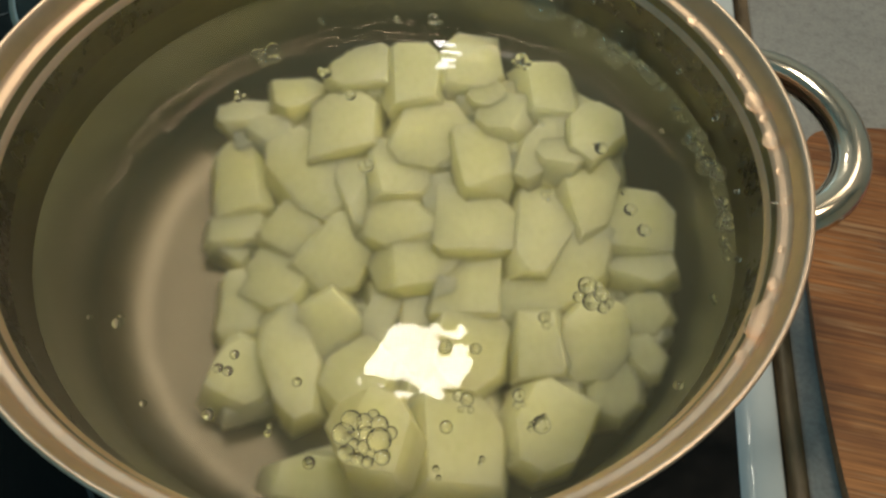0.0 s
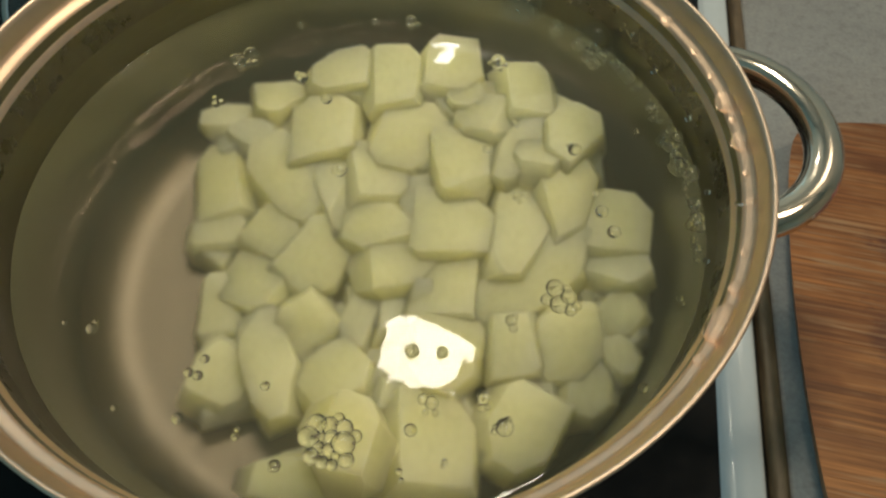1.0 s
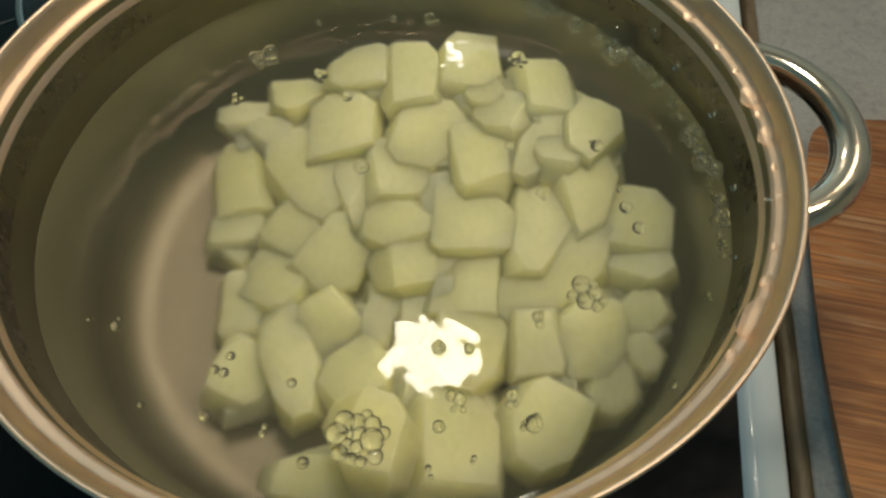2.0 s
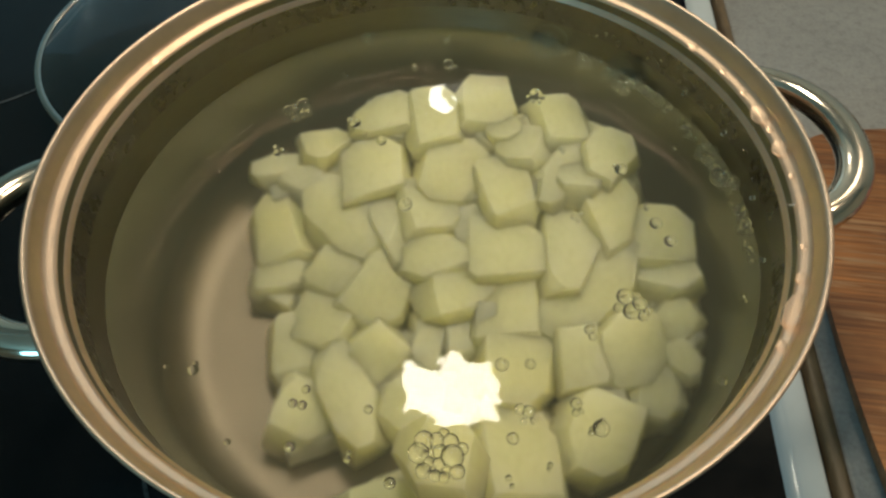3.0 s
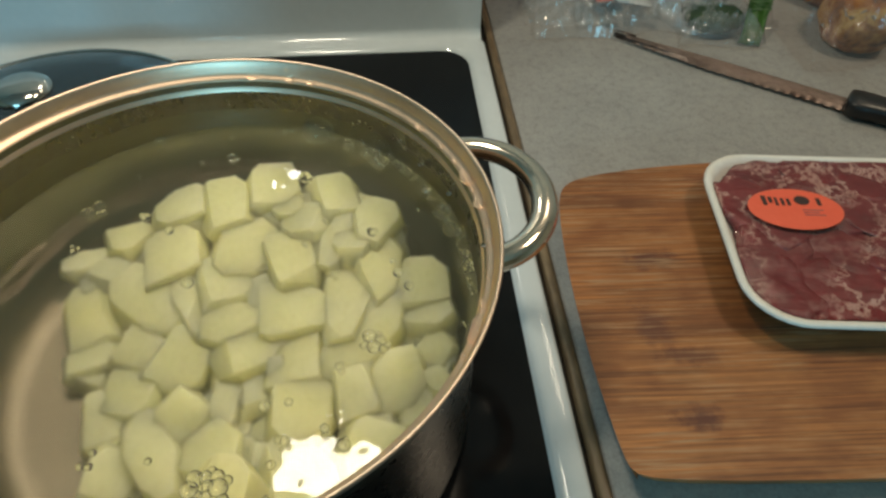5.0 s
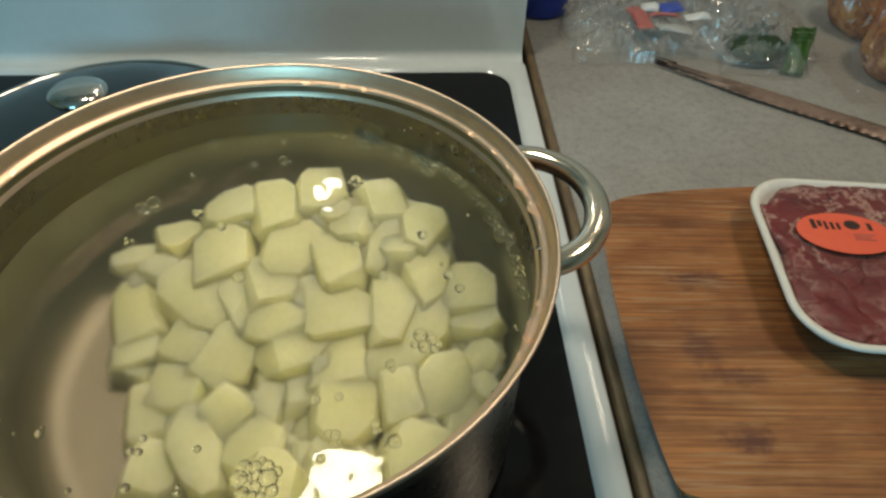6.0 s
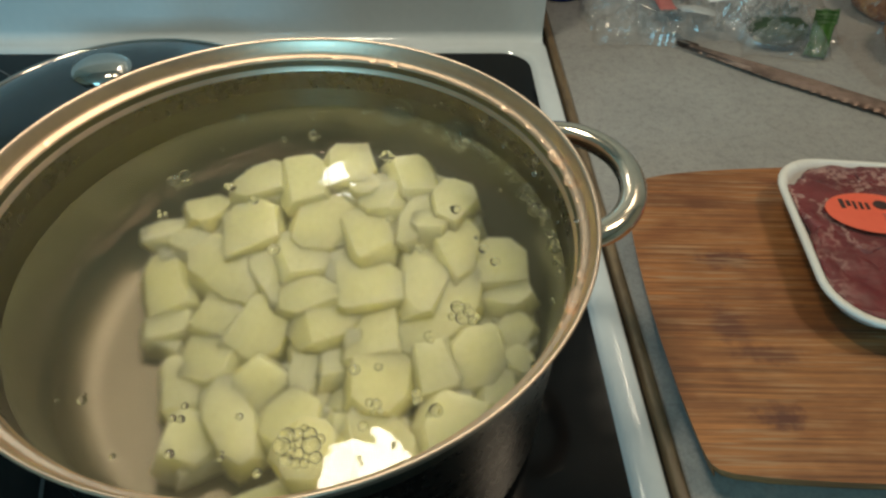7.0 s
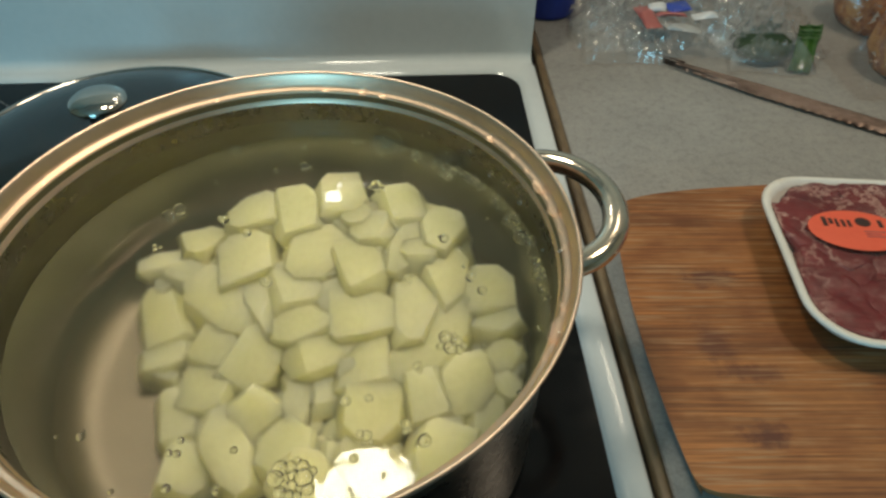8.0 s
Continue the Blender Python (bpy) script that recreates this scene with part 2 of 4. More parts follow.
def film(name, gloss, scale, bump, tint=(0.93, 0.93, 0.93), see=0.86, ior=1.38):
    """Thin plastic film: mostly see-through, with a crinkled shine."""
    m, nt, p = nodes_of(name)
    clearly = node(nt, "ShaderNodeBsdfTransparent")
    clearly.inputs[0].default_value = (*tint, 1)
    p.inputs["Base Color"].default_value = (0.82, 0.81, 0.79, 1)
    p.inputs["Roughness"].default_value = gloss
    n = noise_of(nt, scale, 4, 0.6)
    nrm = bump_of(nt, n.outputs[0], bump, 0.004)
    nt.links.new(nrm, p.inputs["Normal"])
    shine = node(nt, "ShaderNodeBsdfGlossy", Roughness=gloss)
    nt.links.new(nrm, shine.inputs["Normal"])
    fres = node(nt, "ShaderNodeFresnel", IOR=ior)
    nt.links.new(nrm, fres.inputs["Normal"])
    body = nt.nodes.new("ShaderNodeMixShader")
    body.inputs[0].default_value = see
    nt.links.new(p.outputs[0], body.inputs[1])
    nt.links.new(clearly.outputs[0], body.inputs[2])
    mix = nt.nodes.new("ShaderNodeMixShader")
    nt.links.new(fres.outputs[0], mix.inputs[0])
    nt.links.new(body.outputs[0], mix.inputs[1])
    nt.links.new(shine.outputs[0], mix.inputs[2])
    nt.links.new(mix.outputs[0], nt.nodes["Material Output"].inputs[0])
    return m


CLING = film("cling_film", 0.10, 40, 0.30, (0.99, 0.99, 0.99), 0.99)
BAG_FILM = film("bag_film", 0.05, 70, 0.5, (0.97, 0.97, 0.96), 0.86, 2.0)
BREAD_FILM = film("bread_bag_film", 0.06, 60, 0.6, (0.98, 0.97, 0.96), 0.95, 1.6)


def meat():
    m, nt, p = nodes_of("raw_red_meat")
    info = nt.nodes.new("ShaderNodeObjectInfo")
    a, b, c = noise_of(nt, 55, 6, 0.7), noise_of(nt, 140, 5, 0.65, (1, 2.2, 1)), noise_of(nt, 38, 6, 0.7)
    tone = ramp_of(nt, a.outputs[0], [(0.3, (0.085, 0.005, 0.008)), (0.52, (0.17, 0.011, 0.016)), (0.75, (0.27, 0.034, 0.036))]).outputs[0]
    tone = mix_of(nt, 0.35, tone, ramp_of(nt, info.outputs["Random"], [(0, (0.12, 0.008, 0.012)), (1, (0.27, 0.035, 0.035))]).outputs[0])
    fibre = ramp_of(nt, b.outputs[0], [(0.35, (0.75, 0.7, 0.7)), (0.65, (1.15, 1.15, 1.15))]).outputs[0]
    tone = mix_of(nt, 0.7, tone, fibre, "MULTIPLY")
    fat = ramp_of(nt, c.outputs[0], [(0.466, (0.0,)), (0.496, (0.9,)), (0.504, (0.9,)), (0.534, (0.0,))]).outputs[0]
    gate = ramp_of(nt, noise_of(nt, 16, 2).outputs[0], [(0.36, (0.10,)), (0.52, (1.0,))]).outputs[0]
    fat = mix_of(nt, 1.0, fat, gate, "MULTIPLY")
    nt.links.new(mix_of(nt, fat, tone, (0.58, 0.38, 0.32)), p.inputs["Base Color"])
    p.inputs["Roughness"].default_value = 0.4
    nt.links.new(bump_of(nt, b.outputs[0], 0.5, 0.0015), p.inputs["Normal"])
    return m


MEAT = meat()


def crust():
    m, nt, p = nodes_of("baked_bread_crust")
    a, b = noise_of(nt, 38, 6, 0.7), noise_of(nt, 180, 4, 0.6)
    tone = ramp_of(nt, a.outputs[0], [(0.36, (0.10, 0.026, 0.008)), (0.48, (0.36, 0.12, 0.028)), (0.60, (0.62, 0.32, 0.10)), (0.72, (0.70, 0.44, 0.19))]).outputs[0]
    nt.links.new(tone, p.inputs["Base Color"])
    p.inputs["Roughness"].default_value = 0.6
    nt.links.new(bump_of(nt, b.outputs[0], 0.4, 0.001), p.inputs["Normal"])
    return m


CRUST = crust()


# ---- mesh helpers ----
def mesh_object(name, bm, material, smooth=True):
    bmesh.ops.recalc_face_normals(bm, faces=bm.faces)
    data = bpy.data.meshes.new(name)
    bm.to_mesh(data)
    bm.free()
    data.materials.append(material)
    if smooth:
        data.shade_smooth()
    return new(name, data)


def part(name, bm, material, parent, label="", smooth=True):
    ob = mesh_object(name, bm, material, smooth)
    ob.parent = parent
    if label:
        ob["label"] = label
    return ob


def thing(name, m, label, category, group="", kind=""):
    ob = new(name)
    ob.empty_display_size = 0.02
    ob.matrix_world = m
    return tagged(ob, label, category, group, kind)


def sharp(ob, angle=35):
    """Smooth faces with hard edges above the angle."""
    ob.data.set_sharp_from_angle(angle=radians(angle))
    return ob


def lathe(profile, steps=96, closed=False):
    """A surface turned round z from (r, z) points."""
    bm = bmesh.new()
    rings = []
    for r, z in profile:
        if r < 1e-6:
            rings.append([bm.verts.new((0, 0, z))])
        else:
            rings.append([bm.verts.new((r * math.cos(2 * math.pi * k / steps), r * math.sin(2 * math.pi * k / steps), z)) for k in range(steps)])
    pairs = list(zip(rings, rings[1:])) + ([(rings[-1], rings[0])] if closed else [])
    for a, b in pairs:
        for k in range(steps):
            q = [a[k % len(a)], a[(k + 1) % len(a)], b[(k + 1) % len(b)], b[k % len(b)]]
            q = list(dict.fromkeys(q))
            if len(q) > 2:
                bm.faces.new(q)
    return bm


def box(x0, y0, z0, x1, y1, z1, bevel=0.0, segments=2):
    bm = bmesh.new()
    bmesh.ops.create_cube(bm, size=1)
    for v in bm.verts:
        v.co = Vector((x0 if v.co.x < 0 else x1, y0 if v.co.y < 0 else y1, z0 if v.co.z < 0 else z1))
    if bevel:
        bmesh.ops.bevel(bm, geom=bm.edges[:], offset=bevel, segments=segments, profile=0.5, affect="EDGES")
    return bm


def prism(outline, z0, z1, bevel=0.0, segments=2):
    """An upright block over a plan outline, its upper and lower edges rounded."""
    bm = bmesh.new()
    f = bm.faces.new([bm.verts.new((x, y, z0)) for x, y in outline])
    top = bmesh.ops.extrude_face_region(bm, geom=[f])
    for v in top["geom"]:
        if isinstance(v, bmesh.types.BMVert):
            v.co.z = z1
    if bevel:
        edges = [e for e in bm.edges if abs(e.verts[0].co.z - e.verts[1].co.z) < 1e-6]
        bmesh.ops.bevel(bm, geom=edges, offset=bevel, segments=segments, profile=0.5, affect="EDGES")
    return bm


def rounded(x0, y0, x1, y1, r, n=8):
    """A rectangle's outline with round corners."""
    pts = []
    for cx, cy, a in ((x1 - r, y1 - r, 0), (x0 + r, y1 - r, 90), (x0 + r, y0 + r, 180), (x1 - r, y0 + r, 270)):
        for k in range(n + 1):
            u = radians(a + 90 * k / n)
            pts.append((cx + r * math.cos(u), cy + r * math.sin(u)))
    return pts


def sweep(points, rx, rz, sides=14, up=Vector((0, 0, 1)), cap=True):
    """A tube of oval section along points."""
    bm = bmesh.new()
    rings = []
    pts = [Vector(p) for p in points]
    for k, p in enumerate(pts):
        t = (pts[min(k + 1, len(pts) - 1)] - pts[max(k - 1, 0)]).normalized()
        s = t.cross(up).normalized()
        n = s.cross(t).normalized()
        rings.append([bm.verts.new(p + s * rx * math.cos(2 * math.pi * j / sides) + n * rz * math.sin(2 * math.pi * j / sides)) for j in range(sides)])
    for a, b in zip(rings, rings[1:]):
        for j in range(sides):
            bm.faces.new((a[j], a[(j + 1) % sides], b[(j + 1) % sides], b[j]))
    if cap:
        bm.faces.new(rings[0][::-1])
        bm.faces.new(rings[-1])
    return bm


def extrude_profile(profile, x0, x1):
    """A profile in (y, z) drawn out along x."""
    bm = bmesh.new()
    a = [bm.verts.new((x0, y, z)) for y, z in profile]
    b = [bm.verts.new((x1, y, z)) for y, z in profile]
    n = len(profile)
    for k in range(n):
        bm.faces.new((a[k], a[(k + 1) % n], b[(k + 1) % n], b[k]))
    bm.faces.new(a[::-1])
    bm.faces.new(b)
    return bm


# ---- the kitchen shell ----
def structure(name, bm, material, label, category):
    return tagged(mesh_object(name, bm, material, False), label, category, kind="structure")


structure("floor", box(-2.2, -2.6, -0.98, 2.2, 0.62, -0.91), FLOOR_TILE, "brown vinyl kitchen floor", "floor")
structure("ceiling", box(-2.2, -2.6, 1.5, 2.2, 0.62, 1.58), CEILING_PAINT, "plain off-white kitchen ceiling", "ceiling")
structure("wall_north", box(-2.2, 0.525, -0.91, 2.2, 0.62, 1.5), BACKSPLASH, "glossy cream kitchen wall behind the stove", "wall")
south = bmesh.new()
for x0, z0, x1, z1 in ((-2.2, -0.91, 2.2, 0.0), (-2.2, 1.1, 2.2, 1.5), (-2.2, 0.0, -1.05, 1.1), (-0.05, 0.0, 2.2, 1.1)):
    piece = box(x0, -2.6, z0, x1, -2.52, z1)
    data = bpy.data.meshes.new("piece")
    piece.to_mesh(data)
    piece.free()
    south.from_mesh(data)
structure("wall_south", south, WALL_PAINT, "warm painted kitchen wall", "wall")
structure("wall_west", box(-2.2, -2.52, -0.91, -2.12, 0.525, 1.5), WALL_PAINT, "warm painted kitchen wall", "wall")
structure("wall_east", box(2.12, -2.52, -0.91, 2.2, 0.525, 1.5), WALL_PAINT, "warm painted kitchen wall", "wall")

counter = thing("counter", pose(0, 0, 0), "grey speckled laminate worktop beside the stove", "counter", kind="structure")
part("worktop", box(0.189, -0.30, -0.038, 1.5, 0.523, 0.0, 0.002), LAMINATE, counter)
part("base_cabinet", box(0.195, -0.26, -0.908, 1.5, 0.523, -0.040), WHITE_ENAMEL, counter, "plain white base cabinet")

trim = thing("trim", pose(0, 0, 0), "grimy brown strip between stove and worktop", "trim", kind="structure")
part("edge_strip", box(0.1815, -0.29, -0.012, 0.1885, 0.52, 0.0022, 0.002), TRIM, trim)
part("gap_filler", box(0.1775, -0.29, -0.03, 0.1815, 0.52, -0.004), GASKET, trim, "dark gap full of grime")


# ---- the stove ----
stove = thing("stove", pose(-0.2, 0.05, -0.908), "white enamel electric stove with black glass cooktop", "stove")
SB = Matrix.Translation((0.2, -0.05, 0.908))


def stove_part(name, bm, material, label="", parent=None, smooth=True):
    bmesh.ops.transform(bm, matrix=SB, verts=bm.verts)
    return part(name, bm, material, parent or stove, label, smooth)


stove_part("oven_body", box(-0.578, -0.27, -0.908, 0.176, 0.50, -0.03, 0.004), WHITE_ENAMEL)
stove_part("glass_top", prism(rounded(-0.562, -0.26, 0.1625, 0.3575, 0.026), -0.01, 0.0, 0.0), BLACK_GLASS, "black ceramic glass cooktop", smooth=False)


def top_frame():
    """White rim round the glass, its outer lip rounded over."""
    bm = bmesh.new()
    rings = []
    for inset, z in ((0.0, -0.03), (0.0, 0.0015), (0.0012, 0.0036), (0.003, 0.0044), (0.012, 0.0040), (0.0150, 0.0034), (0.0172, 0.0018), (0.0185, 0.0004)):
        r = 0.012 if inset < 0.01 else 0.026
        rings.append([bm.verts.new((x, y, z)) for x, y in rounded(-0.578 + inset, -0.275 + inset, 0.178 - inset, 0.373 - inset, r, 8)])
    for a, b in zip(rings, rings[1:]):
        for k in range(len(a)):
            bm.faces.new((a[k], a[(k + 1) % len(a)], b[(k + 1) % len(b)], b[k]))
    return bm


sharp(stove_part("cooktop_frame", top_frame(), WHITE_ENAMEL, "white enamel cooktop rim"), 50)


def backguard():
    prof = [(0.362, 0.0030), (0.3665, 0.0045)]
    for k in range(7):
        a = radians(90 * k / 6)
        prof.append((0.3665 + 0.0085 * math.sin(a), 0.0130 - 0.0085 * math.cos(a)))
    prof += [(0.3765, 0.06), (0.385, 0.15), (0.395, 0.20), (0.405, 0.21), (0.46, 0.21), (0.47, 0.20), (0.47, -0.03), (0.362, -0.03)]
    bm = extrude_profile(prof, -0.5765, 0.1750)
    return bm


sharp(stove_part("backguard", backguard(), WHITE_ENAMEL, "white enamel control panel housing"), 50)


def ring(cx, cy, r, w):
    bm = lathe([(r - w, 0.0004), (r, 0.0004)], 64)
    bmesh.ops.translate(bm, verts=bm.verts, vec=(cx, cy, 0))
    return bm


RING = plain("grey_burner_print", (0.05, 0.05, 0.05), (0.09, 0.09, 0.09), 40, 0.3)
for cx, cy, r in ((-0.02, -0.03, 0.115), (-0.02, 0.24, 0.085), (-0.37, -0.03, 0.085), (-0.37, 0.24, 0.105)):
    stove_part("burner_ring", ring(cx, cy, r, 0.002), RING, "thin grey printed burner ring")

hood = thing("range_hood", pose(-0.2, 0.3, 0.73), "plain white range hood above the stove", "range hood")
part("hood_shell", box(-0.38, -0.2, 0.0, 0.38, 0.223, 0.14, 0.006), WHITE_ENAMEL, hood)

# ---- the pot ----
H, HW = 0.137, 0.0980
LEAN = 0.020  # the pot stands a little askew: the water reaches higher on one side
pot = thing("stock_pot", pose(0, 0, 0.0005), "stainless steel stock pot with two loop handles on the cooktop", "pot")
fillet = [(0.1013 + 0.0182 * math.sin(radians(a)), 0.0242 - 0.0182 * math.cos(radians(a))) for a in range(10, 91, 10)]
inner = [(0.1195 + 0.0041 * (k / 24) ** 2.5, 0.0242 + 0.1026 * k / 24) for k in range(25)]
part("pot_floor", lathe([(0.0, 0.006), (0.05, 0.006), (0.100, 0.006)] + fillet, 128), STEEL_FLOOR_SHADED, pot, "brushed steel pot floor, shade in its colour")
part("pot_wall", lathe(inner, 128), STEEL_WALL_SHADED, pot, "satin steel inner wall, shade in its colour")
ledge = [(0.1236, 0.1268), (0.1240, 0.1275), (0.1247, 0.1281), (0.1258, 0.1287), (0.1266, 0.1294), (0.1271, 0.1304)]
part("pot_rim", lathe(ledge, 128), STEEL_RIM_WARMLIT, pot, "satin steel ledge inside the rim, warm light in its colour")
lip = [(0.1271, 0.1304), (0.1276, 0.1325), (0.1283, 0.1350), (0.1289, 0.1364), (0.1297, 0.1370), (0.1304, 0.1364),
       (0.1301, 0.1352), (0.1290, 0.1330), (0.1278, 0.1285), (0.1258, 0.1262), (0.1235, 0.1240), (0.1222, 0.121)]
part("rim_lip", lathe(lip, 128), STEEL_LIP_WARMLIT, pot, "polished flared steel lip, warm light in its colour")
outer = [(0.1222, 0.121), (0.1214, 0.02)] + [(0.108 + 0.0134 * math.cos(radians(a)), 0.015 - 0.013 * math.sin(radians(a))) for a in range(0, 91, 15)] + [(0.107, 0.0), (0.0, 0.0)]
part("pot_shell", lathe(outer, 128), STEEL_SHELL_SHADED, pot, "satin steel outside, dark cooktop reflection in its colour")


def loop_handle(turn):
    pts = []
    for k in range(33):
        a = radians(-108 + 216 * k / 32)
        x = 0.1285 + 0.0318 * math.cos(a) * (1.05 if abs(a) < 1.3 else 1)
        y = 0.0385 * math.sin(a) / math.sin(radians(96)) if abs(a) < radians(96) else 0.0385 * math.sin(a)
        pts.append((x, y, 0.1125 + 0.004 * math.cos(a)))
    bm = sweep(pts, 0.0064, 0.0056, 18)
    bmesh.ops.rotate(bm, verts=bm.verts, matrix=Matrix.Rotation(radians(turn), 3, "Z"))
    return bm


part("handle", loop_handle(16), STEEL_HANDLE, pot, "shiny steel loop handle")
part("handle", loop_handle(196), STEEL_HANDLE, pot, "shiny steel loop handle")

# ---- water ----
water = tagged(mesh_object("water", lathe([(0.0, HW), (0.03, HW), (0.06, HW), (0.09, HW), (0.113, HW), (0.1170, HW + 0.0002), (0.1195, HW + 0.0006), (0.1212, HW + 0.0014)], 128), WATER),
               "slightly cloudy still water filling the pot", "water", kind="stuff")
if water.data.polygons[0].normal.z < 0:
    water.data.flip_normals()
for v in water.data.vertices:
    v.co.z += LEAN * v.co.x
water.visible_shadow = False


# ---- potato chunks ----
PILE = []


def potato(x, y, z, w, d, turn, corners, seed):
    """A hand-cut chunk, w by d in plan: part of a round peeled potato between straight knife cuts, its four corners cut off by shares of the chunk."""
    rnd = random.Random(seed)
    h = min(max(0.52 * math.sqrt(w * d), 0.010), 0.0145) * rnd.uniform(0.9, 1.1)
    w, d = w * 1.12, d * 1.12
    bm = bmesh.new()
    if seed % 4 == 0:  # a piece with some of the round outside of the potato left on it
        bmesh.ops.create_icosphere(bm, subdivisions=4, radius=1)
        shift = Vector((rnd.uniform(-0.15, 0.15) * w, rnd.uniform(-0.15, 0.15) * d, -0.1 * h))
        for v in bm.verts:
            v.co = Vector((v.co.x * w * 0.78, v.co.y * d * 0.78, v.co.z * h)) + shift
    else:
        bmesh.ops.create_cube(bm, size=3.0)
        for v in bm.verts:
            v.co = Vector((v.co.x * w, v.co.y * d, v.co.z * h))
    for nx, ny in ((1, 0), (-1, 0), (0, 1), (0, -1)):
        n = Vector((nx + ny * rnd.uniform(-0.12, 0.12), ny + nx * rnd.uniform(-0.12, 0.12), rnd.uniform(0.08, 0.60))).normalized()
        slice_off(bm, Vector((nx * w, ny * d, 0)) * 0.5, n)
    for (sx, sy), share in zip(((1, 1), (-1, 1), (-1, -1), (1, -1)), corners):
        if share > 0.06:
            n = Vector((sx * d, sy * w, 0)).normalized()
            slice_off(bm, Vector((sx * w, sy * d, 0)) * (1 - share) * 0.5, (n + Vector((0, 0, rnd.uniform(0.05, 0.45)))).normalized())
    slice_off(bm, Vector((0, 0, h * 0.46)), Vector((rnd.uniform(-0.20, 0.20), rnd.uniform(-0.22, 0.16), 1)).normalized())
    if rnd.random() < 0.4:
        a = rnd.uniform(0, 2 * math.pi)
        n = Vector((math.cos(a), math.sin(a), rnd.uniform(0.6, 1.3))).normalized()
        slice_off(bm, n * (abs(n.x) * w + abs(n.y) * d + abs(n.z) * h) * rnd.uniform(0.27, 0.36), n)
    slice_off(bm, Vector((0, 0, -h * 0.5)), Vector((rnd.uniform(-0.1, 0.1), rnd.uniform(-0.1, 0.1), -1)).normalized())
    bmesh.ops.dissolve_limit(bm, angle_limit=radians(1.5), verts=bm.verts[:], edges=bm.edges[:])
    hard = [e for e in bm.edges if len(e.link_faces) == 2 and e.calc_face_angle() > radians(24)]
    bmesh.ops.bevel(bm, geom=hard, offset=rnd.uniform(0.0003, 0.0007), segments=2, profile=0.5, affect="EDGES", clamp_overlap=True)
    PILE.append((x, y, z))
    ob = mesh_object("potato_chunk", bm, POTATO)
    sharp(ob, 24)
    ob.matrix_world = pose(x, y, z, rnd.uniform(-7, 7), rnd.uniform(-7, 7), turn)
    for k in range(4):
        spots = [ob.matrix_world @ v.co for v in ob.data.vertices]
        far = max(spots, key=lambda q: math.hypot(q.x, q.y))
        out = math.hypot(far.x, far.y) - 0.1175
        inward = Vector((far.x, far.y, 0)).normalized() * -max(out, 0)
        rise = max(0.0065 - min(q.z for q in spots), 0) - max(max(q.z for q in spots) - HW - LEAN * x + 0.003, 0)
        ob.matrix_world = Matrix.Translation(inward + Vector((0, 0, rise))) @ ob.matrix_world
    return tagged(ob, "peeled raw yellow potato chunk under water in the pot", "potato", "potato chunks in the pot")


def slice_off(bm, point, normal):
    cut = bmesh.ops.bisect_plane(bm, geom=bm.verts[:] + bm.edges[:] + bm.faces[:], plane_co=point, plane_no=normal, clear_outer=True)
    edges = [e for e in cut["geom_cut"] if isinstance(e, bmesh.types.BMEdge)]
    if edges:
        bmesh.ops.contextual_create(bm, geom=edges)


potato(0.0174, 0.0927, 0.061, 0.0265, 0.0297, 11, (0, 0.27, 0, 0.31), 1)
potato(0.0770, 0.0639, 0.063, 0.0229, 0.0300, -28, (0.26, 0.28, 0.4, 0.05), 2)
potato(0.0661, 0.0533, 0.059, 0.0238, 0.0285, -3, (0.01, 0, 0.17, 0.39), 3)
potato(0.0541, 0.0513, 0.058, 0.0174, 0.0343, -29, (0.23, 0, 0.44, 0.23), 4)
potato(0.0378, 0.0666, 0.060, 0.0251, 0.0218, -5, (0, 0.38, 0.26, 0.26), 5)
potato(0.0299, 0.0440, 0.051, 0.0231, 0.0353, 16, (0.21, 0.12, 0.14, 0.17), 6)
potato(0.0333, 0.0153, 0.044, 0.0334, 0.0314, 6, (0.4, 0.04, 0.1, 0.14), 7)
potato(0.0602, 0.0184, 0.047, 0.0239, 0.0479, 4, (0.49, 0.2, 0, 0.45), 8)
potato(0.0783, 0.0350, 0.053, 0.0264, 0.0331, 28, (0.17, 0.08, 0.06, 0.58), 9)
potato(0.0969, 0.0246, 0.047, 0.0304, 0.0308, -3, (0.3, 0.32, 0.27, 0.13), 10)
potato(0.1046, 0.0041, 0.046, 0.0262, 0.0178, 9, (0, 0, 0.45, 0.26), 11)
potato(0.0684, -0.0012, 0.043, 0.0267, 0.0561, -37, (0.28, 0.21, 0.24, 0.27), 12)
potato(0.0848, -0.0289, 0.041, 0.0261, 0.0292, 8, (0.19, 0.24, 0.14, 0.42), 13)
potato(0.0637, -0.0337, 0.044, 0.0178, 0.0242, 13, (0.01, 0.13, 0, 0.11), 14)
potato(0.0332, -0.0123, 0.037, 0.0254, 0.0332, 2, (0, 0.25, 0.08, 0), 15)
potato(0.0125, -0.0075, 0.039, 0.0344, 0.0229, 29, (0.36, 0, 0.3, 0.34), 16)
potato(-0.0215, -0.0032, 0.033, 0.0254, 0.0364, -24, (0.18, 0.26, 0.08, 0.23), 17)
potato(-0.0431, 0.0010, 0.033, 0.0224, 0.0201, -21, (0.19, 0.06, 0.16, 0.19), 18)
potato(-0.0445, -0.0210, 0.026, 0.0273, 0.0240, -20, (0.28, 0.09, 0.09, 0.28), 19)
potato(-0.0432, 0.0288, 0.038, 0.0278, 0.0482, 44, (0.24, 0.27, 0.29, 0.28), 20)
potato(-0.0747, 0.0262, 0.026, 0.0237, 0.0349, 17, (0.12, 0.2, 0.06, 0), 21)
